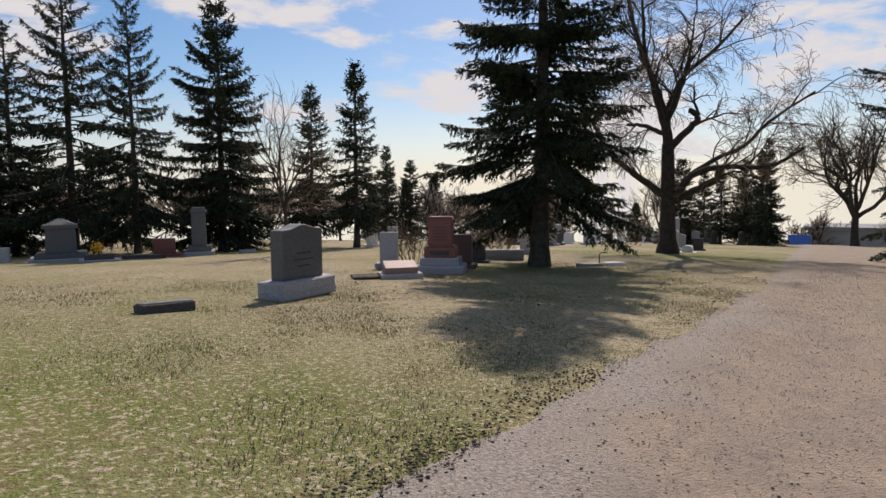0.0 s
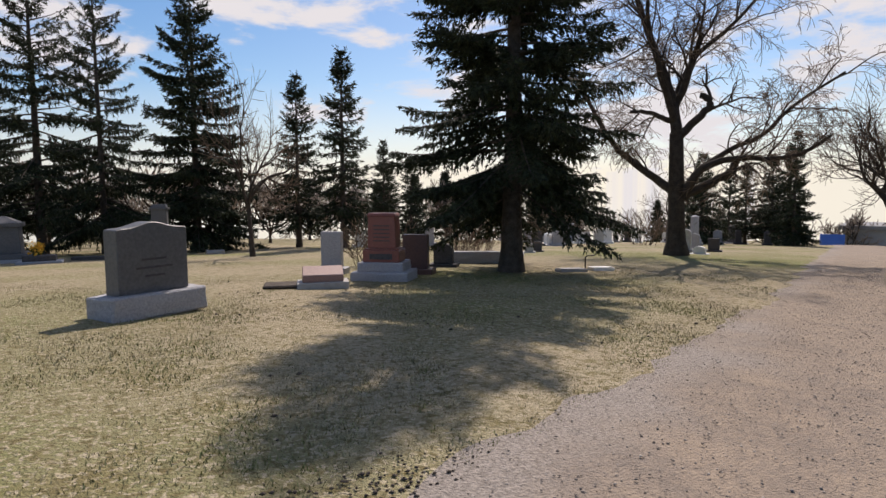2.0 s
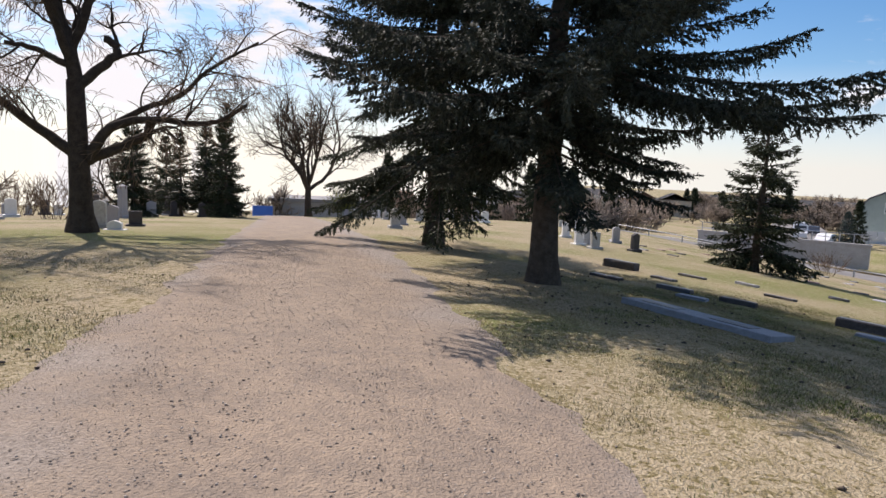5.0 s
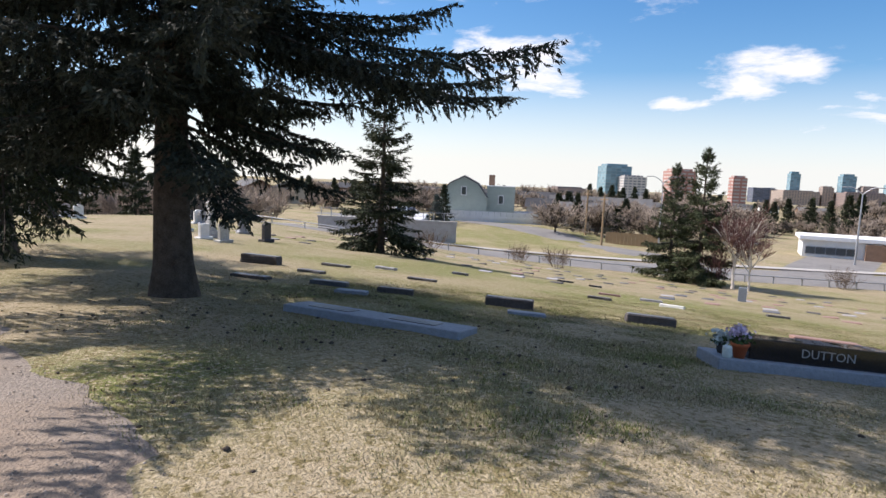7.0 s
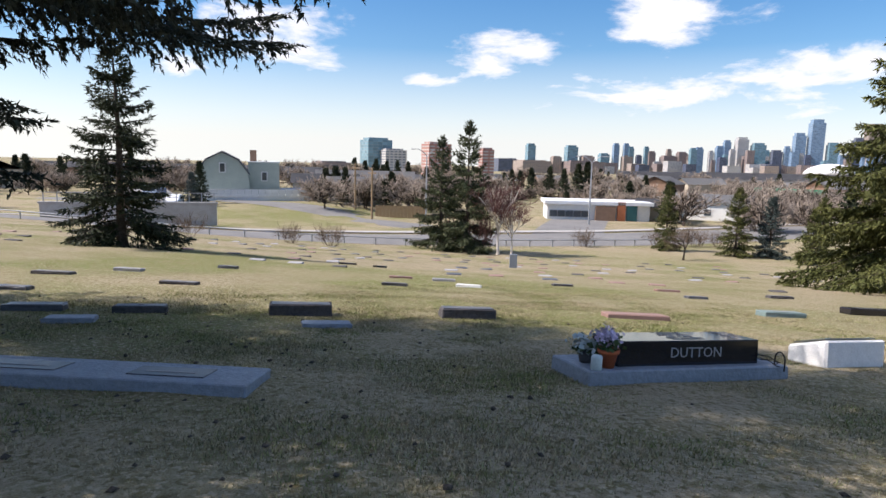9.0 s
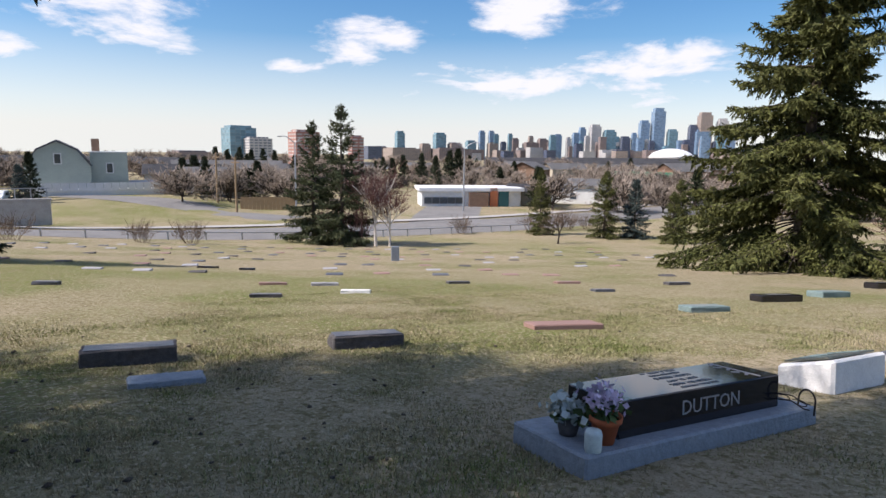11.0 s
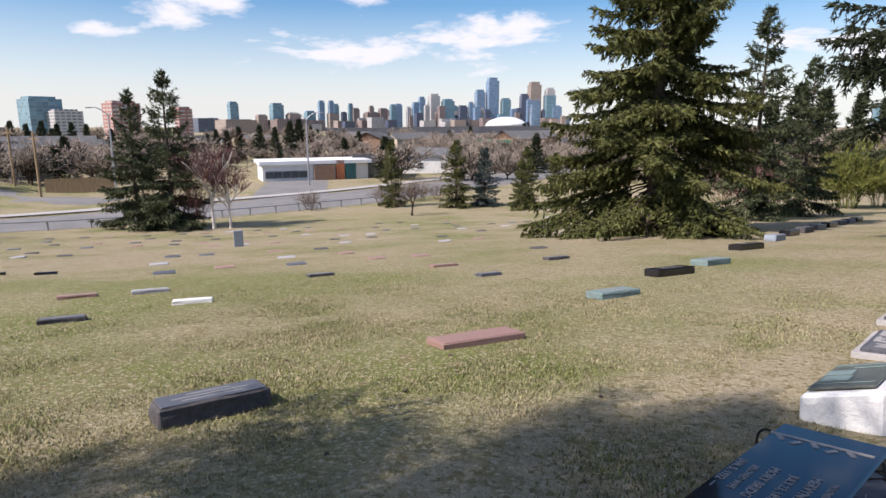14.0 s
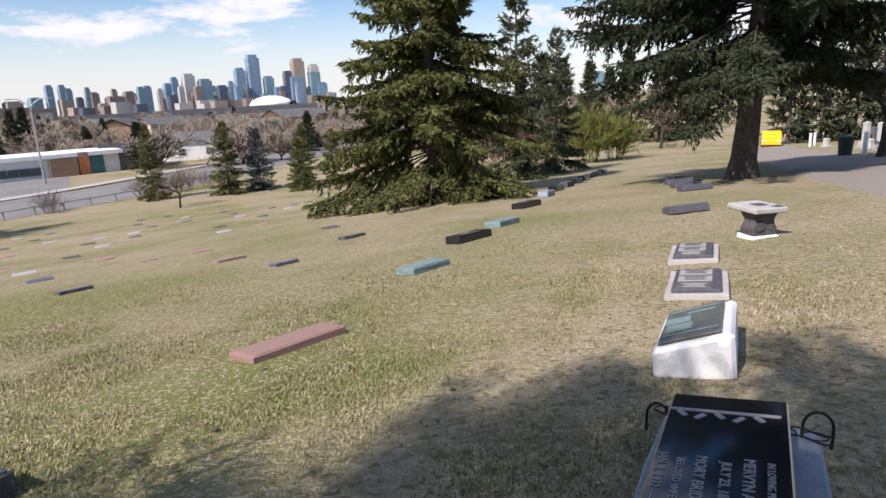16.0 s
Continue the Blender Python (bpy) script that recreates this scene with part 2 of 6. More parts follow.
# lit copy of the spruce needles: sunlight put into a brighter olive colour
SPRUCE_LIT = material("sunlit_olive_spruce_needles", (0.058, 0.068, 0.019), (0.105, 0.106, 0.031), scale=1.2, rough=0.75, spread=0.5, islands=True, spec=0.25)
SPRUCE_MID = material("mid_green_spruce_needles", (0.036, 0.050, 0.022), (0.074, 0.082, 0.036), scale=1.2, rough=0.75, spread=0.5, islands=True, spec=0.25)
SPRUCE_BLUE = material("blue_spruce_needles", (0.045, 0.066, 0.060), (0.085, 0.105, 0.095), scale=1.2, rough=0.75, spread=0.5, islands=True, spec=0.25)
BARK = material("bark", (0.055, 0.043, 0.034), (0.115, 0.095, 0.078), scale=9, rough=0.95, bump=1.0, bump_scale=22, spec=0.15)
BARK_GREY = material("grey_bark", (0.040, 0.032, 0.026), (0.085, 0.068, 0.055), scale=6, rough=0.95, bump=1.0, bump_scale=18, spec=0.15)
TWIG = material("bare_twigs", (0.19, 0.135, 0.095), (0.11, 0.08, 0.06), scale=2, rough=0.9, spread=0.3, islands=True, spec=0.15)
TWIG_RED = material("reddish_twigs", (0.17, 0.085, 0.075), (0.10, 0.055, 0.05), scale=2, rough=0.9, spread=0.3, islands=True, spec=0.15)
TWIG_PALE = material("pale_brown_twigs", (0.40, 0.33, 0.27), (0.27, 0.22, 0.18), scale=2, rough=0.9, spread=0.35, islands=True, spec=0.15)
BIRCH = material("birch_bark", (0.72, 0.67, 0.60), (0.48, 0.42, 0.37), scale=5, rough=0.8)
BUDS = material("spring_buds", (0.16, 0.16, 0.03), (0.09, 0.11, 0.02), scale=2, rough=0.8, spread=0.4, islands=True)
GRANITE = material("grey_granite", (0.085, 0.083, 0.085), (0.14, 0.135, 0.135), scale=30, rough=0.45, bump=0.15, bump_scale=120)
GRANITE_PALE = material("pale_granite", (0.42, 0.41, 0.42), (0.27, 0.265, 0.28), scale=40, rough=0.8, bump=0.8, bump_scale=25)
GRANITE_RED = material("red_granite", (0.26, 0.085, 0.065), (0.17, 0.055, 0.045), scale=35, rough=0.35, bump=0.1, bump_scale=120)
GRANITE_BROWN = material("brown_granite", (0.13, 0.07, 0.058), (0.09, 0.05, 0.045), scale=35, rough=0.5, bump=0.2, bump_scale=90)
GRANITE_BLACK = material("polished_black_granite", (0.012, 0.011, 0.013), (0.02, 0.018, 0.022), scale=60, rough=0.07, spec=0.6)
GRANITE_ROUGH = material("rough_dark_granite", (0.10, 0.092, 0.092), (0.055, 0.05, 0.052), scale=18, rough=0.9, bump=1.0, bump_scale=14)
GRANITE_PINK = material("pink_granite", (0.33, 0.20, 0.165), (0.22, 0.13, 0.11), scale=45, rough=0.6, bump=0.3)
BLUE_STONE = material("blue_grey_stone", (0.26, 0.30, 0.35), (0.19, 0.215, 0.25), scale=14, rough=0.65, bump=0.6, bump_scale=30)
WHITE_STONE = material("white_painted_stone", (0.80, 0.79, 0.77), (0.68, 0.67, 0.65), scale=9, rough=0.7, bump=0.4, bump_scale=30)
MARBLE = material("weathered_marble", (0.50, 0.49, 0.47), (0.34, 0.335, 0.32), scale=10, rough=0.8, bump=0.3)
BRONZE = material("patinated_bronze", (0.12, 0.125, 0.105), (0.19, 0.20, 0.17), scale=14, rough=0.45, metal=0.5, bump=0.3)
BRONZE_PALE = material("verdigris", (0.19, 0.26, 0.25), (0.13, 0.175, 0.17), scale=30, rough=0.6)
SLATE = material("slate_marker", (0.06, 0.062, 0.072), (0.10, 0.10, 0.115), scale=25, rough=0.4)
LETTER = material("cut_lettering", (0.34, 0.32, 0.31), (0.26, 0.25, 0.24), scale=60, rough=0.8)
TERRACOTTA = material("terracotta", (0.50, 0.13, 0.05), (0.40, 0.10, 0.04), scale=18, rough=0.8)
PETAL = material("lilac_petals", (0.46, 0.36, 0.52), (0.62, 0.54, 0.66), scale=30, rough=0.8, spread=0.25, islands=True)
PETAL_WHITE = material("pale_petals", (0.50, 0.56, 0.54), (0.36, 0.42, 0.42), scale=30, rough=0.8, spread=0.25, islands=True)
PETAL_GOLD = material("orange_petals", (0.75, 0.33, 0.03), (0.80, 0.50, 0.06), scale=30, rough=0.8, spread=0.25, islands=True)
LEAF = material("leaves", (0.07, 0.11, 0.03), (0.04, 0.07, 0.02), scale=20, rough=0.7, spread=0.3, islands=True)
IRON = material("dark_wrought_iron", (0.02, 0.02, 0.022), (0.045, 0.035, 0.03), scale=30, rough=0.55, metal=0.6)
STEEL = material("galvanised_steel", (0.42, 0.43, 0.45), (0.34, 0.35, 0.37), scale=8, rough=0.45, metal=0.6)
PAINT_GREEN = material("sage_siding", (0.36, 0.40, 0.35), (0.31, 0.35, 0.31), scale=1.2, rough=0.85, bump=0.2)
PAINT_WHITE = material("white_siding", (0.72, 0.72, 0.70), (0.62, 0.62, 0.61), scale=1.0, rough=0.8)
PAINT_GREY = material("grey_siding", (0.38, 0.39, 0.41), (0.32, 0.33, 0.35), scale=1.0, rough=0.85)
PAINT_BEIGE = material("beige_siding", (0.50, 0.43, 0.33), (0.42, 0.36, 0.28), scale=1.0, rough=0.85)
ROOF_DARK = material("dark_shingles", (0.075, 0.078, 0.09), (0.12, 0.12, 0.13), scale=3, rough=0.9, bump=0.5)
ROOF_GREY = material("grey_shingles", (0.20, 0.20, 0.21), (0.27, 0.265, 0.26), scale=3, rough=0.9, bump=0.5)
ROOF_GREEN = material("green_metal_roof", (0.06, 0.27, 0.15), (0.05, 0.22, 0.12), scale=2, rough=0.5)
ROOF_WHITE = material("white_membrane", (0.82, 0.82, 0.82), (0.72, 0.72, 0.73), scale=0.3, rough=0.6)
BRICK_ORANGE = material("orange_brick", (0.48, 0.17, 0.08), (0.38, 0.13, 0.06), scale=2, rough=0.85)
BRICK_BROWN = material("brown_brick", (0.27, 0.17, 0.115), (0.21, 0.13, 0.09), scale=2, rough=0.9)
PANE = material("window_glass", (0.03, 0.045, 0.055), (0.05, 0.065, 0.08), scale=1, rough=0.08, spec=0.7)
TEAL_PANEL = material("teal_panel", (0.03, 0.12, 0.13), (0.04, 0.15, 0.16), scale=1, rough=0.3)
WOOD = material("weathered_timber", (0.33, 0.23, 0.13), (0.24, 0.16, 0.09), scale=5, rough=0.85)
CAR_WHITE = material("white_car_paint", (0.75, 0.75, 0.75), (0.70, 0.70, 0.71), scale=1, rough=0.25, spec=0.6)
CAR_YELLOW = material("yellow_car_paint", (0.85, 0.50, 0.01), (0.80, 0.46, 0.01), scale=1, rough=0.25, spec=0.6)
CAR_DARK = material("dark_car_paint", (0.03, 0.035, 0.05), (0.04, 0.045, 0.06), scale=1, rough=0.25, spec=0.6)
RUBBER = material("rubber", (0.02, 0.02, 0.02), (0.03, 0.03, 0.03), scale=5, rough=0.9)
LAMP_RED = material("red_lamp_lens", (0.35, 0.01, 0.01), (0.30, 0.01, 0.01), scale=5, rough=0.3)
BIN_GREEN = material("dark_green_plastic", (0.02, 0.035, 0.028), (0.03, 0.045, 0.036), scale=4, rough=0.6)
SIGN_BLUE = material("blue_sign", (0.04, 0.16, 0.62), (0.04, 0.14, 0.55), scale=1, rough=0.5)
# blue and teal walls are greyed and lightened: distance haze mixed into their colours
GLASS_BLUE = window_wall("hazed_blue_curtain_wall", (0.22, 0.28, 0.36), (0.20, 0.31, 0.45), 7, 4.0)
GLASS_TEAL = window_wall("hazed_teal_curtain_wall", (0.20, 0.27, 0.31), (0.17, 0.31, 0.38), 7, 4.0)
GLASS_DARK = window_wall("dark_curtain_wall", (0.14, 0.15, 0.20), (0.09, 0.11, 0.17), 7, 4.0)
FACE_TAN = window_wall("tan_facade", (0.38, 0.30, 0.245), (0.19, 0.17, 0.17), 6, 3.6, 0.6, 0.9)
FACE_BROWN = window_wall("brown_facade", (0.28, 0.21, 0.185), (0.15, 0.14, 0.15), 6, 3.6, 0.6, 0.9)
FACE_PALE = window_wall("pale_facade", (0.52, 0.49, 0.46), (0.24, 0.26, 0.30), 6, 3.6, 0.6, 0.9)
FACE_RED = window_wall("red_brick_facade", (0.33, 0.16, 0.13), (0.50, 0.46, 0.43), 7, 3.2, 0.7, 0.9)


# ---- ground shape ----
def smooth(a, b, v):
    u = np.clip((v - a) / (b - a), 0, 1)
    return u * u * (3 - 2 * u)


def ground_z(x, y):
    x, y = np.asarray(x, float), np.asarray(y, float)
    g = (1.7021 - 0.0475 * x + 0.0303 * y - 0.2219 * np.sqrt(1 + ((x - 8) / 9) ** 2) - 0.9423 * np.sqrt(1 + ((y - 8) / 9) ** 2)
         + 0.2233 * np.sqrt(1 + ((x + y - 18) / 10) ** 2) - 0.0349 * np.sqrt(1 + ((x - y - 4) / 10) ** 2))
    g = g - 0.075 * np.maximum(0, 0.8 * x + 0.6 * y - 64)
    s = (x - 8) * 0.71 - (y - 5) * 0.70
    floor = -6.4 - 0.012 * np.maximum(0, np.minimum(s, 2600) - 75) - 0.13 * np.maximum(0, y - 8 - 0.03 * x)
    bearing, away = np.degrees(np.arctan2(y - 5.0, x - 8.6)), np.hypot(x - 8.6, y - 5.0)
    bank = smooth(76, 99, away) * smooth(150, 118, away) * smooth(-37, -30, bearing) * smooth(-18.5, -21, bearing)
    return np.where(s > 20, np.logaddexp(np.maximum(g, -400), floor), np.maximum(g, -400)) + 1.5 * bank


def gz(x, y):
    return float(ground_z(x, y))


def lie(x, y, z, turn):
    """A frame at (x, y, z), turned about the upright and lying with the slope of the ground there."""
    e = 0.6
    up = Vector((gz(x - e, y) - gz(x + e, y), gz(x, y - e) - gz(x, y + e), 2 * e)).normalized()
    return Matrix.Translation((x, y, z)) @ Vector((0, 0, 1)).rotation_difference(up).to_matrix().to_4x4() @ pose(0, 0, 0, 0, 0, turn)


def spot(az, d, eye=(11.3, 2.4)):
    return eye[0] + d * math.cos(radians(az)), eye[1] + d * math.sin(radians(az))


# ---- building helpers ----
def mesh_object(name, verts, faces, mat, parent=None, label="", smooth=False):
    me = bpy.data.meshes.new(name)
    if isinstance(verts, np.ndarray):
        k = faces.shape[1]
        me.vertices.add(len(verts))
        me.vertices.foreach_set("co", verts.astype(np.float32).ravel())
        me.loops.add(faces.size)
        me.loops.foreach_set("vertex_index", faces.astype(np.int32).ravel())
        me.polygons.add(len(faces))
        me.polygons.foreach_set("loop_start", np.arange(0, faces.size, k, dtype=np.int32))
        me.update(calc_edges=True)
    else:
        me.from_pydata(verts, [], faces)
    if mat:
        me.materials.append(mat)
    if smooth:
        me.polygons.foreach_set("use_smooth", np.ones(len(me.polygons), dtype=bool))
    ob = new(name, me)
    if parent:
        ob.parent = parent
    if label:
        ob["label"] = label
    return ob


def part(name, bm, mat, parent=None, label="", smooth=False):
    me = bpy.data.meshes.new(name)
    bm.normal_update()
    bm.to_mesh(me)
    bm.free()
    me.materials.append(mat)
    if smooth:
        me.polygons.foreach_set("use_smooth", np.ones(len(me.polygons), dtype=bool))
    ob = new(name, me)
    if parent:
        ob.parent = parent
    if label:
        ob["label"] = label
    return ob


def add_box(bm, size, at=(0, 0, 0), bevel=0.0, taper=1.0, turn=0.0):
    """A box standing on at (its base centre)."""
    m = Matrix.Translation((at[0], at[1], at[2] + size[2] / 2)) @ Matrix.Rotation(radians(turn), 4, "Z")
    r = bmesh.ops.create_cube(bm, size=1.0, matrix=m @ Matrix.Diagonal((*size, 1)))
    vs = r["verts"]
    if taper != 1.0:
        for v in vs:
            if v.co.z > at[2] + size[2] / 2:
                v.co.x, v.co.y = at[0] + (v.co.x - at[0]) * taper, at[1] + (v.co.y - at[1]) * taper
    if bevel:
        es = list({e for v in vs for e in v.link_edges})
        bmesh.ops.bevel(bm, geom=es, offset=bevel, segments=1, affect="EDGES")
    return vs


def box(size, at=(0, 0, 0), bevel=0.0, taper=1.0, turn=0.0):
    bm = bmesh.new()
    add_box(bm, size, at, bevel, taper, turn)
    return bm


def rough_box(size, at=(0, 0, 0), amount=0.02, cuts=5, seed=0):
    """A quarried block: its faces are broken, its edges uneven."""
    bm = bmesh.new()
    add_box(bm, size, at, bevel=min(size) * 0.08)
    bmesh.ops.triangulate(bm, faces=bm.faces[:])
    for _ in range(2 if cuts > 3 else 1):
        bmesh.ops.subdivide_edges(bm, edges=[e for e in bm.edges if e.calc_length() > 0.06], cuts=1)
        bmesh.ops.triangulate(bm, faces=bm.faces[:])
    for v in bm.verts:
        if v.co.z > at[2] + 0.01:
            n = noise.noise_vector(Vector((v.co.x * 9 + seed, v.co.y * 9, v.co.z * 9)))
            v.co += n * amount
    return bm


def outline_slab(points, depth, at=(0, 0, 0), bevel=0.008):
    """A slab cut to an outline in x and z, with the given depth in y."""
    bm = bmesh.new()
    vs = [bm.verts.new((at[0] + x, at[1] - depth / 2, at[2] + z)) for x, z in points]
    f = bm.faces.new(vs)
    r = bmesh.ops.extrude_face_region(bm, geom=[f])
    for v in r["geom"]:
        if isinstance(v, bmesh.types.BMVert):
            v.co.y += depth
    bmesh.ops.recalc_face_normals(bm, faces=bm.faces[:])
    if bevel:
        bmesh.ops.bevel(bm, geom=[e for e in bm.edges if e.calc_face_angle(0) > 0.6], offset=bevel, segments=1, affect="EDGES")
    return bm


def lathe(profile, sides=12, at=(0, 0, 0)):
    bm = bmesh.new()
    rings = [[bm.verts.new((at[0] + r * math.cos(2 * math.pi * k / sides), at[1] + r * math.sin(2 * math.pi * k / sides), at[2] + z)) for k in range(sides)] for r, z in profile]
    for a, b in zip(rings, rings[1:]):
        for k in range(sides):
            bm.faces.new((a[k], a[(k + 1) % sides], b[(k + 1) % sides], b[k]))
    bm.faces.new(rings[-1])
    bm.faces.new(rings[0][::-1])
    return bm


def tubes(lines, sides=6):
    """Tapered tubes along lines of (point, radius); returns arrays for one mesh."""
    verts, faces, base = [], [], 0
    ang = np.arange(sides) * 2 * math.pi / sides
    for pts, rad in lines:
        pts = np.asarray(pts, float)
        d = np.gradient(pts, axis=0)
        d /= np.linalg.norm(d, axis=1)[:, None] + 1e-9
        ref = np.array([0.0, 0.0, 1.0]) if abs(d[0, 2]) < 0.9 else np.array([1.0, 0.0, 0.0])
        u = np.cross(d, ref)
        u /= np.linalg.norm(u, axis=1)[:, None] + 1e-9
        w = np.cross(d, u)
        ring = pts[:, None, :] + np.asarray(rad)[:, None, None] * (np.cos(ang)[None, :, None] * u[:, None, :] + np.sin(ang)[None, :, None] * w[:, None, :])
        verts.append(ring.reshape(-1, 3))
        for i in range(len(pts) - 1):
            for k in range(sides):
                a, b = base + i * sides + k, base + i * sides + (k + 1) % sides
                faces.append((a, b, b + sides, a + sides))
        base += len(pts) * sides
    return np.concatenate(verts), np.array(faces)


def thing(name, at, label, category, group="", turn=0.0, kind="", sloped=False):
    root = new(name)
    root.empty_display_size = 0.2
    root.matrix_world = lie(*at, turn) if sloped else pose(at[0], at[1], at[2], 0, 0, turn)
    return tagged(root, label, category, group, kind)


def lettering(text, size, m, parent, name="lettering", mat=None):
    cu = bpy.data.curves.new(name, "FONT")
    cu.body, cu.size, cu.extrude, cu.align_x, cu.align_y = text, size, 0.002, "CENTER", "CENTER"
    cu.resolution_u = 2
    tmp = bpy.data.objects.new(name, cu)
    me = bpy.data.meshes.new_from_object(tmp)
    bpy.data.objects.remove(tmp)
    me.materials.clear()
    me.materials.append(mat or LETTER)
    ob = new(name, me)
    ob.parent = parent
    ob.matrix_local = m
    return ob


# ---- vegetation ----
def spruce(height, radius, base, seed, count, blade, density, droop=0.35, lower=1.0, trunk_r=0.26, needles=SPRUCE, dead=0.0, lean=(0, 0), power=0.8, name="spruce_tree", thin=1.0, dense=1.0, clump=0.0, twig=1.0, hang=1.0):
    """A spruce: tapered trunk with flared foot, drooping limbs, and sprays of needles along every twig."""
    rng = np.random.default_rng(seed)
    root = new(name)
    zs = np.linspace(-0.25, height, 16)
    wob = np.cumsum(rng.normal(0, 0.012, (16, 2)), axis=0)
    t = np.clip(zs / height, 0, 1)
    line = np.stack([wob[:, 0] + lean[0] * t * height, wob[:, 1] + lean[1] * t * height, zs], 1)
    rad = trunk_r * (1 - t) ** 0.9 * (1 + 0.55 * np.exp(-np.maximum(zs, 0) / 0.22)) * 0.85 + 0.012
    v, f = tubes([(line, rad)], 12)
    mesh_object("trunk", v, f, BARK, root, smooth=True)
    limbs, starts, dirs, lens = [], [], [], []
    for i in range(count):
        h = (i + rng.random()) / count
        h = h ** 1.08
        tiers = (height - base) / 1.15
        h = min(max(h + clump * 2.4 / (2 * math.pi * tiers) * math.sin(2 * math.pi * tiers * h), 0.0), 1.0)
        z = base + (height - base) * h * 0.985
        L = radius * ((1 - h) ** power) * rng.uniform(0.72, 1.12) * (lower if h < 0.12 else 1.0) + 0.12
        az = i * 2.39996 + rng.normal(0, 0.35)
        az += clump * math.sin(3 * az + 19 * h)
        el = radians(-14 + 50 * h + rng.normal(0, 7))
        s = np.linspace(0, 1, 9)
        rr = L * s * math.cos(el)
        zz = L * (s * math.sin(el) - droop * (1 - 0.75 * h) * s ** 1.7 + 0.16 * s ** 4)
        sway = rng.normal(0, 0.08) * L * s ** 2
        cx, cy = np.interp(z, zs, line[:, 0]), np.interp(z, zs, line[:, 1])
        pts = np.stack([cx + rr * math.cos(az) - sway * math.sin(az), cy + rr * math.sin(az) + sway * math.cos(az), z + zz], 1)
        limbs.append((pts, np.linspace(0.016 + 0.020 * L / max(radius, 0.1), 0.004, 9)))
        if rng.random() < dead:
            continue
        n = max(5, int(L * density))
        for k in range(n):
            u = 0.16 + 0.84 * (k + rng.random()) / n
            p = np.array([np.interp(u, s, pts[:, j]) for j in range(3)])
            q = np.array([np.interp(min(u + 0.1, 1.0), s, pts[:, j]) - np.interp(u - 0.1, s, pts[:, j]) for j in range(3)])
            q /= np.linalg.norm(q) + 1e-9
            side = np.array([-math.sin(az), math.cos(az), 0.0])
            l2 = (0.10 + 0.34 * L * (1 - u) * 0.9 + 0.08 * L) * rng.uniform(0.6, 1.1) * twig
            for sg in (1, -1):
                d = q * 0.75 + side * sg * rng.uniform(0.5, 1.1) + np.array([0, 0, -rng.uniform(0.05, 0.55)])
                starts.append(p), dirs.append(d / np.linalg.norm(d)), lens.append(min(l2, 0.9))
            d = q * 0.35 + np.array([rng.normal(0, 0.2), rng.normal(0, 0.2), -1.0])
            starts.append(p), dirs.append(d / np.linalg.norm(d)), lens.append(min(l2, 0.7) * rng.uniform(0.4, 0.8) * hang)
        starts.append(pts[-2]), dirs.append((pts[-1] - pts[-2]) / np.linalg.norm(pts[-1] - pts[-2])), lens.append(0.2)
    v, f = tubes(limbs, 4)
    tagged(mesh_object("branchwork", v, f, BARK, root), kind="stuff")
    S, D, L = np.array(starts), np.array(dirs), np.array(lens)
    reps = np.maximum(3, (L / blade * 3.0 * dense).astype(int))
    idx = np.repeat(np.arange(len(L)), reps)
    N = len(idx)
    u = rng.random(N)
    P = S[idx] + D[idx] * (u * L[idx])[:, None] + rng.normal(0, blade * 0.12, (N, 3))
    B = D[idx] * 0.9 + rng.normal(0, 0.42, (N, 3)) + np.array([0, 0, -0.12])
    B /= np.linalg.norm(B, axis=1)[:, None]
    W = np.cross(B, rng.normal(0, 1, (N, 3)))
    W /= np.linalg.norm(W, axis=1)[:, None] + 1e-9
    bl = (blade * rng.uniform(0.6, 1.25, N))[:, None]
    W = W * bl * rng.uniform(0.13, 0.22, N)[:, None] * thin
    V = np.stack([P + W, P - W, P + B * bl], 1).reshape(-1, 3)
    tagged(mesh_object("crown", V, np.arange(3 * N).reshape(-1, 3), needles, root), kind="stuff")
    return root


def grow(rng, p, d, length, r, level, levels, lines, tips, up=0.15, bend=0.35, split=3, droop=0.0):
    n = 6
    pts, q, dd = [p], p.copy(), d / np.linalg.norm(d)
    for k in range(n):
        dd = dd + rng.normal(0, bend * 0.35, 3) + np.array([0, 0, up * 0.3 - droop * level * 0.1])
        dd /= np.linalg.norm(dd)
        q = q + dd * length / n
        pts.append(q.copy())
    rad = np.linspace(r, r * (0.55 if level < levels else 0.3), n + 1)
    lines.append((np.array(pts), rad))
    if level >= levels:
        tips.append((pts[-1], dd))
        return
    kids = split + (1 if rng.random() < 0.5 else 0)
    for k in range(kids):
        u = 0.3 + 0.7 * (k + rng.random()) / kids
        i = min(int(u * n), n - 1)
        base = pts[i] + (pts[i + 1] - pts[i]) * (u * n - i)
        side = np.cross(dd, rng.normal(0, 1, 3))
        side /= np.linalg.norm(side) + 1e-9
        nd = dd * rng.uniform(0.5, 0.9) + side * rng.uniform(0.55, 1.0)
        grow(rng, base, nd, length * rng.uniform(0.5, 0.72), max(r * 0.5, 0.004), level + 1, levels, lines, tips, up, bend, split, droop)
    grow(rng, pts[-1], dd + rng.normal(0, 0.2, 3), length * 0.65, max(r * 0.55, 0.004), level + 1, levels, lines, tips, up, bend, split, droop)


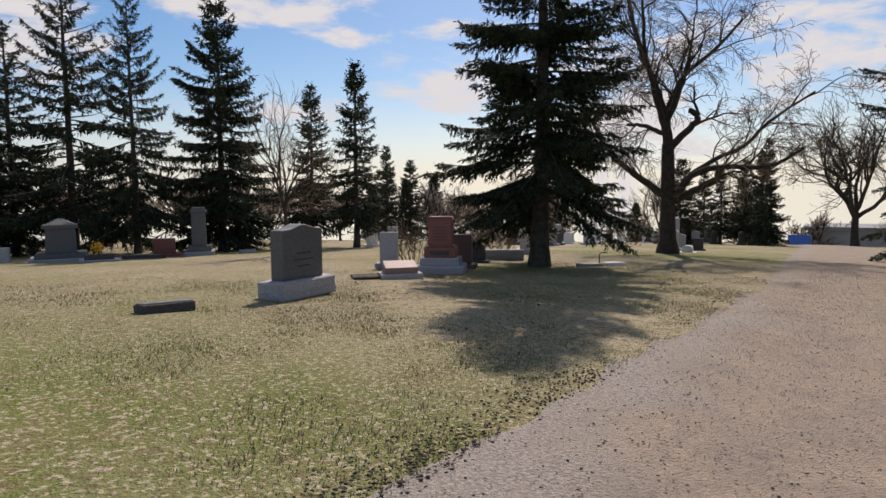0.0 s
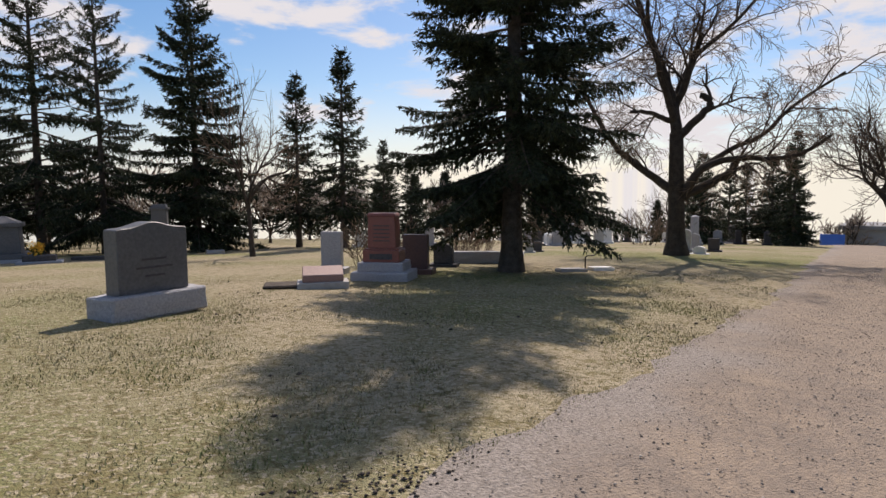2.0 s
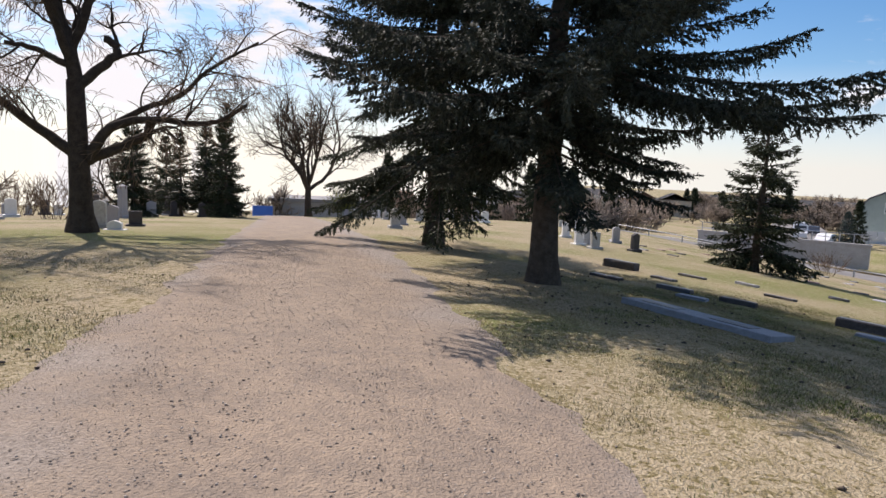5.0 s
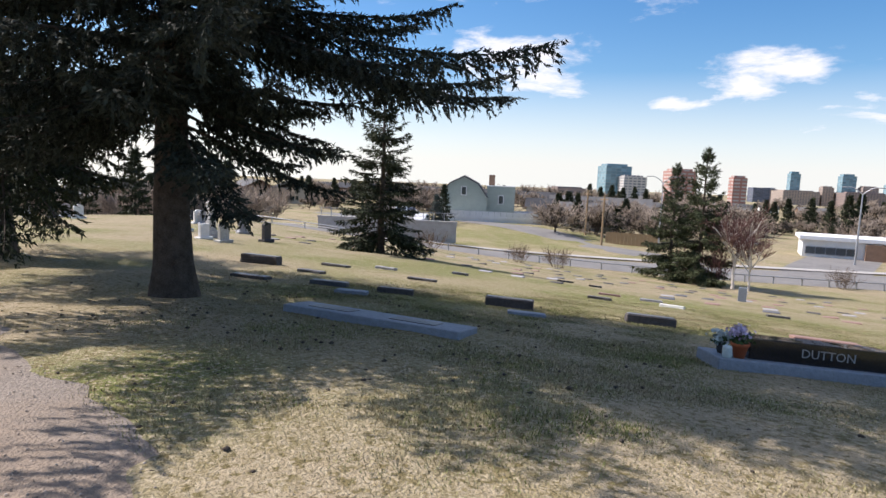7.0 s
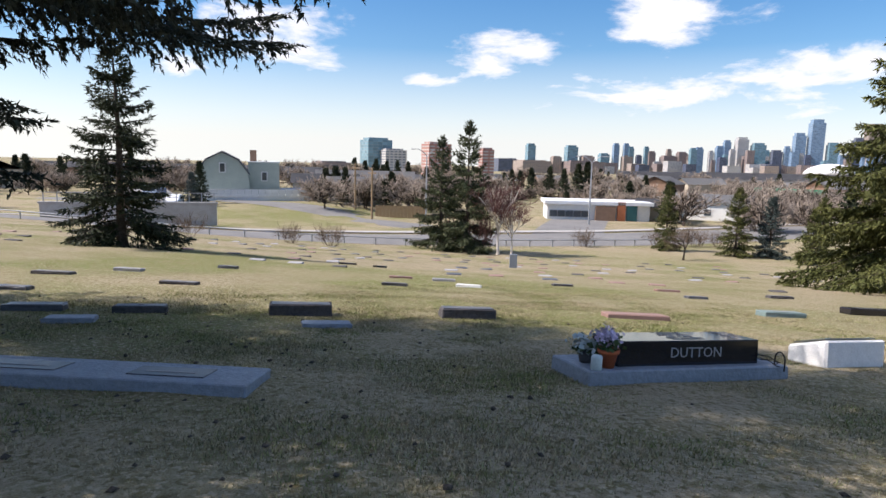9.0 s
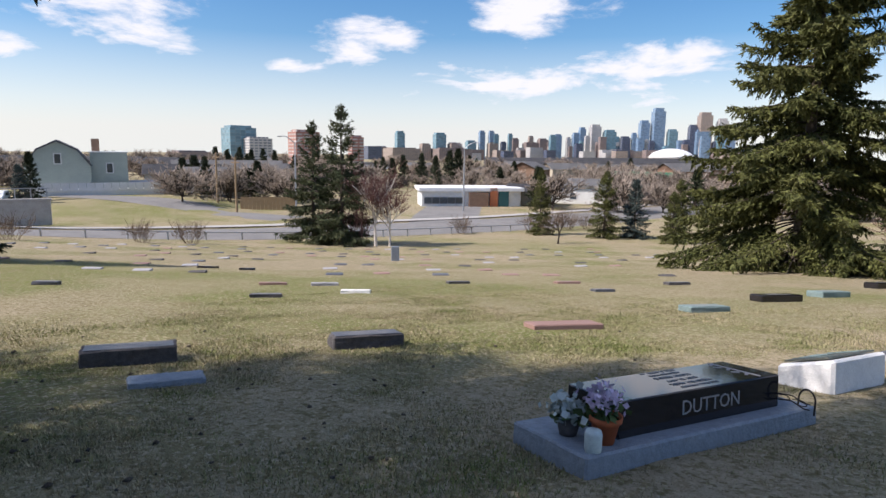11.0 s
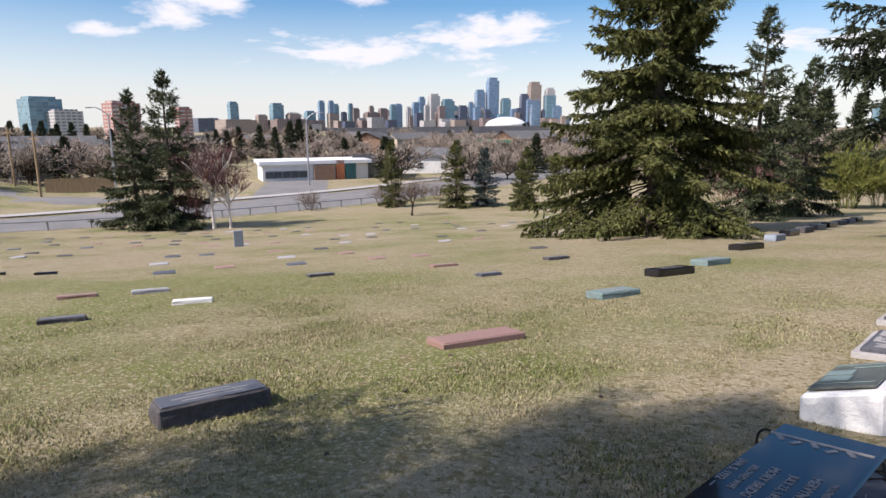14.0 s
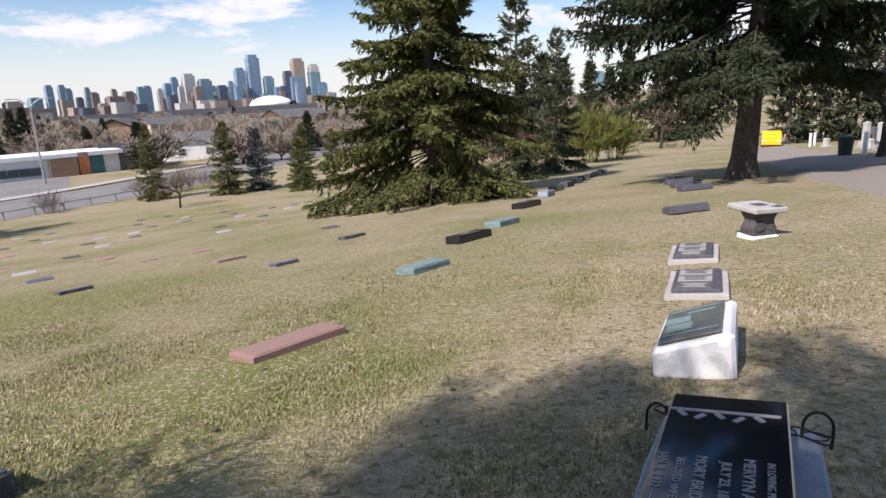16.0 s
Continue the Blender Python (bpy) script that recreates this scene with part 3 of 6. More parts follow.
def bare_tree(height, seed, trunk_r, levels=5, limbs=5, fork=0.3, spread=0.9, bark=BARK_GREY, twig=TWIG, name="bare_tree", split=3, up=0.15, min_r=0.004):
    rng = np.random.default_rng(seed)
    root = new(name)
    lines, tips = [], []
    zs = np.linspace(-0.2, height * fork, 7)
    tr = np.stack([np.cumsum(rng.normal(0, 0.02, 7)), np.cumsum(rng.normal(0, 0.02, 7)), zs], 1)
    lines.append((tr, trunk_r * np.linspace(1.0, 0.75, 7) * (1 + 0.5 * np.exp(-np.maximum(zs, 0) / 0.25))))
    for k in range(limbs):
        a = 2 * math.pi * (k + rng.uniform(-0.2, 0.2)) / limbs
        d = np.array([math.cos(a) * spread, math.sin(a) * spread, rng.uniform(0.6, 1.3)])
        grow(rng, tr[-1 - (k % 2)], d, height * (1 - fork) * rng.uniform(0.42, 0.55), trunk_r * 0.55, 1, levels, lines, tips, up, 0.35, split)
    thick = [(p, np.maximum(r, min_r)) for p, r in lines if r[0] > 0.02]
    thin = [(p, np.maximum(r, min_r)) for p, r in lines if r[0] <= 0.02]
    v, f = tubes(thick, 7)
    mesh_object("trunk", v, f, bark, root, smooth=True)
    if thin:
        v, f = tubes([(p[::2], r[::2]) for p, r in thin], 3)
        tagged(mesh_object("twig_crown", v, f, twig, root), kind="stuff")
    return root


def shrub(height, radius, seed, stems, twig=TWIG, name="bare_shrub", levels=3, min_r=0.006):
    rng = np.random.default_rng(seed)
    root = new(name)
    lines, tips = [], []
    for k in range(stems):
        a, rr = rng.uniform(0, 6.283), radius * 0.35 * math.sqrt(rng.random())
        p = np.array([rr * math.cos(a), rr * math.sin(a), -0.05])
        d = np.array([math.cos(a) * rng.uniform(0.1, 0.9) * radius / height, math.sin(a) * rng.uniform(0.1, 0.9) * radius / height, 1.0])
        grow(rng, p, d, height * rng.uniform(0.4, 0.6), 0.014, 1, levels, lines, tips, 0.2, 0.3, 2)
    v, f = tubes([(p[::2], np.maximum(r[::2], min_r)) for p, r in lines], 3)
    tagged(mesh_object("stem_mass", v, f, twig, root), kind="stuff")
    return root


def plant(template, spots, label, category, group="", first=True):
    """Sets the template at the first spot (x, y, scale, turn[, widen]) and copies of it at the others."""
    for k, s in enumerate(spots):
        x, y, sc, turn = s[:4]
        wide = s[4] if len(s) > 4 else 1.0
        m = pose(x, y, gz(x, y) - 0.03, 0, 0, turn) @ Matrix.Diagonal((sc * wide, sc * wide, sc, 1))
        if k == 0:
            template.matrix_basis = m
            tagged(template, label, category, group)
        else:
            ob = copy_thing(template, Matrix.Identity(4))
            ob.matrix_basis = m


# ---- ground, roads ----
def ground_sheet():
    def axis(c, near, far):
        a = [0.0]
        step = 0.35
        while a[-1] < far:
            if a[-1] > near:
                step *= 1.13
            a.append(a[-1] + step)
        a = np.array(a)
        return np.concatenate([c - a[:0:-1], c + a])

    xs, ys = axis(9.0, 26.0, 4200.0), axis(3.0, 30.0, 4200.0)
    X, Y = np.meshgrid(xs, ys, indexing="ij")
    Z = ground_z(X, Y)
    r = np.hypot(X - 9, Y - 3)
    wav = 0.018 * np.sin(X * 1.9 + 1.3 * np.sin(Y * 1.1)) * np.sin(Y * 1.6 + np.sin(X * 0.9)) + 0.012 * np.sin(X * 4.3 + Y * 3.1) * np.sin(Y * 5.2 - X * 2.2)
    Z = Z + wav * np.clip(1 - r / 45, 0, 1) - 0.02
    n, k = X.shape
    V = np.stack([X, Y, Z], -1).reshape(-1, 3)
    i, j = np.meshgrid(np.arange(n - 1), np.arange(k - 1), indexing="ij")
    a = (i * k + j).ravel()
    F = np.stack([a, a + k, a + k + 1, a + 1], 1)
    ob = mesh_object("ground", V, F, TURF, smooth=True)
    tagged(ob, "dry spring lawn of straw and green turf", "lawn", kind="structure")


ground_sheet()


def ribbon(name, centre, half, mat, label, category, lift=0.03, across=9, step=0.5, ragged=0.0, seed=1):
    """A road laid over the ground along a line of points."""
    c = np.array(centre, float)
    seg = np.r_[0, np.cumsum(np.linalg.norm(np.diff(c, axis=0), axis=1))]
    s = np.arange(0, seg[-1], step)
    m = np.stack([np.interp(s, seg, c[:, 0]), np.interp(s, seg, c[:, 1])], 1)
    win = max(1, int(4 / step))
    if win > 1:
        pad = np.concatenate([np.repeat(m[:1], win, 0), m, np.repeat(m[-1:], win, 0)])
        m = np.stack([np.convolve(pad[:, q], np.ones(2 * win + 1) / (2 * win + 1), "valid") for q in (0, 1)], 1)
    h = np.interp(s, seg, np.array(half, float))
    d = np.gradient(m, axis=0)
    d /= np.linalg.norm(d, axis=1)[:, None]
    nrm = np.stack([-d[:, 1], d[:, 0]], 1)
    rng = np.random.default_rng(seed)
    u = np.linspace(-1, 1, across)
    W = np.repeat(u[None], len(s), 0) * h[:, None]
    W[:, 0] -= ragged * rng.random(len(s))
    W[:, -1] += ragged * rng.random(len(s))
    XY = m[:, None, :] + nrm[:, None, :] * W[..., None]
    Z = ground_z(XY[..., 0], XY[..., 1]) + lift - 0.055 * np.abs(u[None]) ** 6
    if ragged:
        Z = Z - 0.02 * np.exp(-((np.abs(u) - 0.45) / 0.16) ** 2)[None]
    V = np.concatenate([XY, Z[..., None]], -1).reshape(-1, 3)
    n, k = len(s), across
    i, j = np.meshgrid(np.arange(n - 1), np.arange(k - 1), indexing="ij")
    a = (i * k + j).ravel()
    ob = mesh_object(name, V, np.stack([a, a + k, a + k + 1, a + 1], 1), mat, smooth=True)
    tagged(ob, label, category, kind="structure")
    return m, h, nrm


def along(s, c):
    """A point s metres along the main lane and c metres to its left."""
    return 0.88 * s - 0.475 * c, 0.475 * s + 0.88 * c


LANE = [along(*q) for q in ((-45, 3.6), (-20, 3.5), (-4, 3.35), (3, 3.35), (8, 3.33), (12, 2.93), (16, 2.82), (24, 2.74), (39, 2.95), (56, 3.3), (74, 4.6))]
lane_m, lane_h, lane_n = ribbon("road", LANE, [2.0, 2.1, 2.35, 2.05, 1.70, 1.68, 1.85, 2.0, 1.9, 1.8, 1.75], GRAVEL, "tan gravel cemetery lane with worn wheel tracks", "gravel lane", lift=0.028, across=21, step=0.3, ragged=0.2)
BRANCH = [(-31, -86), (-19, -62), (-8.5, -38), (-2.2, -22), (0.9, -13), (2.0, -9.5), (2.3, -6), (2.0, -1), (2.4, 2), (4.0, 4.5)]
fork_m, fork_h, fork_n = ribbon("road", BRANCH, [1.8, 1.8, 1.9, 2.0, 2.2, 2.4, 2.4, 2.4, 2.2, 1.6], GRAVEL, "tan gravel side lane joining the main lane", "gravel lane", lift=0.020, across=15, step=0.3, ragged=0.2, seed=2)

STREET = [(96, 22), (80, 2), (66, -16), (58.5, -31), (52, -44), (46, -56), (41, -74), (36, -100), (20, -150)]
ribbon("road", STREET, [5.5] * 9, ASPHALT, "grey asphalt city street below the slope", "street", lift=0.05, across=5, step=2.0)
ribbon("pavement", [(x + 7.0, y - 2.6) for x, y in STREET], [0.8] * 9, CONCRETE, "pale concrete pavement along the street", "pavement", lift=0.17, across=3, step=2.0)
ribbon("kerb", [(x + 5.9, y - 2.2) for x, y in STREET], [0.16] * 9, CONCRETE, "concrete kerb of the street", "kerb", lift=0.19, across=3, step=2.0)
ribbon("road", [(150, -16), (112, -31), (95, -38), (80, -42), (66, -44)], [3.0] * 5, ASPHALT, "side street joining the main street", "street", lift=0.045, across=3, step=2.0)
ribbon("road", [(82, -98), (66, -74), (56, -58), (50, -50)], [4.2] * 4, ASPHALT, "side street climbing from the junction", "street", lift=0.045, across=3, step=2.0)

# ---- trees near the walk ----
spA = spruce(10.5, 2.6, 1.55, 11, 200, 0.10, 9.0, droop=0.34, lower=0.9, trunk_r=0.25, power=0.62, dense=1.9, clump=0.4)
plant(spA, [(8.55, 15.5, 1.0, 20)], "dark green spruce with bare lower trunk on the lawn", "spruce tree")
spR2 = spruce(10.5, 5.2, 2.35, 23, 185, 0.075, 11.0, droop=0.16, lower=0.55, trunk_r=0.30, lean=(-0.01, 0.0), power=0.70, needles=SPRUCE_GREY, dense=1.6, thin=1.2, clump=0.36, hang=1.2, twig=0.72)
plant(spR2, [(15.3, 6.75, 1.0, 140)], "large blue-green spruce beside the gravel lane", "spruce tree")
spR1 = spruce(16.0, 3.7, 2.0, 37, 175, 0.11, 7.5, droop=0.34, trunk_r=0.30, power=0.60, dense=1.4, clump=0.7)
plant(spR1, [(21.3, 10.5, 1.0, 60)], "dark spruce with drooping boughs beside the lane", "spruce tree", "spruces")
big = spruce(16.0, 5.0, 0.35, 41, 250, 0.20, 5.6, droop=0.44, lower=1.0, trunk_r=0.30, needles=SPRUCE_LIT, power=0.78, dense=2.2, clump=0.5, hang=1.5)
plant(big, [(13.1, -23.6, 1.0, 0)], "broad olive-green spruce with boughs down to the grass", "spruce tree")
# dark needles instead of the lit olive: the crown's shaded side as colour
shade_tree = spruce(13.5, 5.8, 3.7, 53, 230, 0.17, 5.4, droop=0.22, lower=0.7, trunk_r=0.46, needles=SPRUCE, power=0.5, lean=(-0.03, 0.02), dense=2.0, clump=0.45, hang=1.4)
plant(shade_tree, [(2.8, -18.6, 1.0, 0)], "spreading shade-darkened spruce with a thick trunk casting deep shade", "spruce tree")

broad = spruce(10.4, 2.7, 0.5, 63, 170, 0.17, 6.5, droop=0.32, trunk_r=0.2, power=0.55, dense=1.5, clump=0.3)
plant(broad, [(4.1, 31.35, 1.0, 0), (-11.9, 29.68, 1.1, 30)], "broad round-topped dark spruce behind the graves", "spruce tree", "broad spruces")
tall = spruce(8.2, 2.0, 0.5, 61, 140, 0.18, 6.5, droop=0.30, trunk_r=0.17, power=0.75, dense=1.3, clump=0.35)
plant(tall, [(-5.11, 35.7, 1.25, 70, 1.15), (39.6, 29.6, 0.9, 10, 0.8), (37.5, 35.0, 0.78, 90, 1.2), (52.0, 44.0, 0.9, 200), (-14.0, 33.0, 1.2, 100), (34.2, -1.0, 0.93, 200, 1.25)], "dense dark spruce behind the graves", "spruce tree", "dark spruces")
narrow = spruce(6.8, 1.15, 0.9, 67, 120, 0.14, 8.0, droop=0.28, trunk_r=0.12, power=0.70, dense=1.3, clump=0.3)
plant(narrow, [(10.12, 31.09, 1.25, 0), (8.58, 32.88, 1.13, 50), (16.26, 40.82, 0.73, 20, 1.3), (17.2, 39.4, 0.78, 99, 1.3), (41.4, 34.4, 0.85, 130, 1.2), (42.6, 33.2, 0.95, 240, 1.2), (41.8, 31.4, 1.0, 300, 1.2), (14.6, 37.4, 0.85, 310), (47.0, 36.5, 0.8, 40, 1.3), (30.0, 44.0, 0.7, 77, 1.4)], "slender dark spruce rising behind the headstones", "spruce tree", "slender spruces")
thin_sp = spruce(9.0, 2.9, 1.0, 71, 98, 0.13, 10.0, droop=0.22, trunk_r=0.16, dead=0.03, power=0.75, dense=1.4, twig=0.58, hang=1.3)
plant(thin_sp, [(-1.4, 33.78, 1.28, 0), (0.84, 31.73, 1.19, 140, 0.75), (-9.34, 37.36, 1.13, 60), (-3.6, 36.2, 1.1, 220)], "thin old spruce with open gappy boughs", "spruce tree", "open spruces")

blue = spruce(6.0, 1.75, 0.25, 83, 120, 0.20, 5.2, droop=0.30, trunk_r=0.13, needles=SPRUCE_BLUE, power=0.8, dense=1.5, clump=0.3)
plant(blue, [(30.3, -53.5, 0.92, 0), (98.0, -26.0, 0.95, 200)], "blue-grey spruce at the foot of the slope", "spruce tree", "blue spruces")
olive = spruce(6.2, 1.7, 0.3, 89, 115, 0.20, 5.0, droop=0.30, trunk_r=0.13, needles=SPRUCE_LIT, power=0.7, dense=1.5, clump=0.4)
plant(olive, [(32.4, -51.5, 1.0, 0), (38.5, -50.2, 1.02, 70, 0.8), (26.0, -51.0, 0.72, 140), (26.4, -54.2, 0.9, 220), (24.0, -55.5, 0.8, 290)], "olive-green spruce at the foot of the slope", "spruce tree", "olive spruces")
ridge = spruce(10.0, 2.3, 0.4, 91, 130, 0.22, 5.0, droop=0.25, trunk_r=0.16, needles=SPRUCE_MID, power=0.7, dense=1.5, clump=0.4)
plant(ridge, [(5.3, -42.6, 0.98, 15), (8.6, -36.5, 1.15, 80)], "dark green spruce rising beyond the broad spruce", "spruce tree", "ridge spruces")
pair = spruce(11.0, 3.2, 0.5, 97, 125, 0.24, 5.0, droop=0.22, trunk_r=0.2, power=0.8, needles=SPRUCE_MID, dense=1.4, clump=0.4)
plant(pair, [(46.0, -30.6, 1.0, 0), (48.8, -30.2, 0.9, 120)], "tall spruce standing at the foot of the cemetery slope", "spruce tree", "twin spruces")


# ---- the old elm ----
def old_elm(at):
    rng = np.random.default_rng(5)
    root = new("bare_elm_tree")
    R = np.array([0.64, -0.77, 0.0])
    Fw = np.array([0.77, 0.64, 0.0])
    lines, tips = [], []

    def limb(points, r0, r1, kids=7, klen=1.5, levels=4, deep=0.0):
        pts = np.array([R * x + Fw * (deep * k / max(1, len(points) - 1)) + np.array([0, 0, z]) for k, (x, z) in enumerate(points)])
        n = 14
        s, si = np.linspace(0, 1, len(pts)), np.linspace(0, 1, n)
        fine = np.stack([np.interp(si, s, pts[:, q]) for q in range(3)], 1)
        fine[1:-1] = (fine[:-2] + 2 * fine[1:-1] + fine[2:]) / 4
        fine[1:-1] += rng.normal(0, 0.02, (n - 2, 3))
        lines.append((fine, np.linspace(r0, r1, n)))
        for k in range(kids):
            i = int(n * (0.3 + 0.7 * (k + rng.random()) / kids)) - 1
            d = fine[min(i + 1, n - 1)] - fine[i - 1]
            d = d / np.linalg.norm(d) * 0.6 + rng.normal(0, 0.55, 3) + np.array([0, 0, 0.25])
            grow(rng, fine[i], d, klen * rng.uniform(0.7, 1.2), max(r1 * 0.6, 0.03), 1, levels, lines, tips, 0.12, 0.4, 3, 0.3)

    zs = np.linspace(-0.3, 4.0, 12)
    trunk = np.stack([np.zeros(12), np.zeros(12), zs], 1) + R[None] * (-0.02 * zs)[:, None]
    lines.append((trunk, 0.30 * np.linspace(1.0, 0.72, 12) * (1 + 0.6 * np.exp(-np.maximum(zs, 0) / 0.25))))
    limb([(-0.06, 3.9), (-0.2, 5.0), (-0.45, 5.9), (-1.2, 7.7), (-1.6, 9.4)], 0.19, 0.06, 9, 1.5, 4)
    limb([(-0.05, 2.0), (-0.6, 2.45), (-1.25, 2.9), (-2.2, 3.75), (-2.65, 4.6), (-3.5, 6.2)], 0.16, 0.05, 8, 1.35, 4, 0.5)
    limb([(0.1, 1.9), (0.45, 2.55), (0.95, 3.0), (2.0, 3.15), (3.2, 3.0), (4.2, 3.7)], 0.16, 0.05, 8, 1.4, 4, -0.5)
    limb([(0.15, 1.9), (0.9, 2.35), (1.65, 2.7), (1.75, 3.15)], 0.15, 0.12, 2, 0.9, 3, 0.4)
    limb([(0.7, 2.85), (1.5, 3.4), (2.6, 3.9), (3.4, 4.9), (4.7, 5.7)], 0.10, 0.035, 8, 1.3, 4, 0.8)
    limb([(-0.05, 3.8), (0.4, 4.3), (0.85, 4.7), (0.95, 5.0), (0.6, 5.2)], 0.14, 0.10, 2, 0.9, 3, 0.3)
    limb([(-0.15, 4.7), (0.15, 5.6), (0.45, 6.5), (0.62, 7.0)], 0.12, 0.085, 5, 1.3, 4, -0.3)
    limb([(-0.1, 4.3), (-0.8, 4.65), (-1.5, 4.7)], 0.10, 0.05, 4, 1.2, 4, -0.6)
    limb([(-0.1, 4.2), (-0.2, 5.2), (0.3, 6.5), (1.6, 7.6), (2.4, 8.6)], 0.13, 0.04, 9, 1.5, 4, 1.6)
    limb([(-0.1, 4.2), (-0.5, 5.6), (-0.9, 7.0), (-1.0, 8.8)], 0.13, 0.04, 9, 1.5, 4, -1.8)
    for k, (p, r) in enumerate([q for q in lines if len(q[0]) > 7]):
        v, f = tubes([(p, r)], 10)
        mesh_object("trunk" if k == 0 else "limb", v, f, BARK_GREY, root, smooth=True)
    thick = [(p, r) for p, r in lines if r[0] > 0.022 and len(p) <= 7]
    thin = [(p[::2], np.maximum(r[::2], 0.0075)) for p, r in lines if r[0] <= 0.022]
    v, f = tubes(thick, 6)
    tagged(mesh_object("branchwork", v, f, BARK_GREY, root, smooth=True), kind="stuff")
    v, f = tubes(thin, 3)
    tagged(mesh_object("twig_crown", v, f, TWIG, root), kind="stuff")
    root.matrix_basis = pose(at[0], at[1], gz(*at))
    tagged(root, "old leafless elm with crooked pruned limbs", "bare tree")


old_elm((17.7, 19.4))
far_elm = bare_tree(12.0, 3, 0.34, levels=5, limbs=6, fork=0.25, spread=0.8, min_r=0.012)
plant(far_elm, [(58.0, 33.0, 1.05, 0), (44.0, 62.0, 0.75, 80), (60.0, 56.0, 0.8, 200)], "tall leafless tree at the crest of the lane", "bare tree", "bare trees")
small_bare = bare_tree(6.0, 8, 0.13, levels=4, limbs=5, fork=0.28, spread=0.7, min_r=0.008)
plant(small_bare, [(5.0, 24.5, 1.0, 0, 0.6), (31.0, 44.0, 0.8, 40), (24.0, 46.0, 0.7, 90), (36.0, 50.0, 1.0, 140), (10.0, 17.5, 0.36, 10), (-5.2, -24.3, 1.1, 60), (33.5, -44.0, 0.62, 33), (-20.0, -70.0, 1.6, 10), (-12.0, -75.0, 1.5, 70)], "small leafless tree with fine grey twigs", "bare tree", "small bare trees")
birch = bare_tree(6.6, 12, 0.12, levels=4, limbs=6, fork=0.35, spread=0.6, bark=BIRCH, twig=TWIG_RED, name="birch_tree", min_r=0.02)
plant(birch, [(43.2, -31.6, 1.0, 0), (42.2, -32.2, 0.75, 100)], "white-barked leafless birch below the spruces", "birch tree", "birches")
red_shrub = shrub(3.6, 2.2, 21, 26, TWIG_RED, levels=3, min_r=0.012)
plant(red_shrub, [(45.2, -31.6, 1.0, 0), (47.4, -30.8, 0.8, 60), (9.0, -44.0, 1.2, 20), (7.0, -46.0, 1.0, 80)], "reddish leafless shrub at the foot of the slope", "shrub", "red shrubs")
low_shrub = shrub(1.7, 1.5, 22, 22, TWIG, levels=3, min_r=0.009)
plant(low_shrub, [(53.5, -10.0, 1.0, 0), (53.0, -18.0, 1.0, 60), (52.0, -21.0, 1.1, 120), (44.5, -45.5, 1.1, 30), (41.0, -53.0, 1.1, 50), (39.6, -55.0, 1.2, 90), (38.5, -56.5, 1.1, 180), (37.0, -58.0, 1.0, 240), (35.5, -60.0, 1.0, 200), (28.0, 31.0, 1.3, 10), (12.2, 24.0, 0.8, 10), (34.0, 40.0, 1.4, 0), (9.6, 19.0, 0.8, 0), (6.5, 18.2, 0.7, 90)], "low leafless shrub with many grey-brown stems", "shrub", "low shrubs")
budding = shrub(4.6, 2.6, 25, 30, BUDS, name="budding_shrub", levels=4, min_r=0.03)
plant(budding, [(0.2, -57.0, 1.0, 0), (-3.0, -60.0, 0.85, 80), (57.0, 29.0, 0.45, 40)], "yellow-green budding shrub beside the spruces", "shrub", "budding shrubs")


# ---- graves ----
def serpentine_monument(at, turn):
    t = thing("upright_monument", (at[0], at[1], gz(*at) - 0.03), "dark grey serpentine-top granite monument on a pale rock-faced base", "gravestone", turn=turn)
    part("base", rough_box((1.18, 0.46, 0.27), amount=0.018, seed=3), GRANITE_PALE, t, "pale rock-faced granite base")
    top = [(-0.43, 0.0), (0.43, 0.0), (0.43, 0.69)]
    top += [(0.43 - 0.86 * k / 14, 0.69 + 0.065 * math.sin(math.pi * k / 14) ** 1.6 + 0.01 * math.cos(4 * math.pi * k / 14)) for k in range(1, 14)]
    top += [(-0.43, 0.69)]
    part("die", outline_slab(top, 0.22, (0, 0, 0.268)), GRANITE, t, "polished dark grey tablet")
    for k, w in enumerate((0.30, 0.44, 0.24)):
        part("inscription_bar", box((w, 0.006, 0.022), (0, -0.1125, 0.62 - 0.09 * k)), GRANITE_ROUGH, t)
    return t


serpentine_monument((1.62, 12.28), 34)


def slant_marker(at, turn, size=(0.62, 0.36, 0.22), mat=GRANITE_PALE, base=True, label="low slant-faced grave marker on a concrete base", group=""):
    t = thing("slant_marker", (at[0], at[1], gz(*at) - 0.03), label, "grave marker", group, turn)
    z0 = 0.0
    if base:
        part("base", rough_box((size[0] + 0.16, size[1] + 0.14, 0.12), amount=0.008, cuts=2), CONCRETE, t)
        z0 = 0.118
    bm = bmesh.new()
    add_box(bm, size, (0, 0, z0), bevel=0.012)
    for v in bm.verts:
        if v.co.z > z0 + size[2] * 0.6:
            v.co.z -= (0.5 - v.co.y / size[1]) * size[2] * 0.5
    part("stone", bm, mat, t)
    return t


slant_marker((4.12, 14.12), -15, mat=GRANITE_PINK, label="pinkish slant-faced marker on a concrete base")
part("soil_bed", box((0.55, 0.5, 0.05), bevel=0.02), BARK, thing("soil_bed", (3.55, 14.4, gz(3.55, 14.4) - 0.01), "patch of bare dark soil beside a marker", "soil bed", turn=-15))


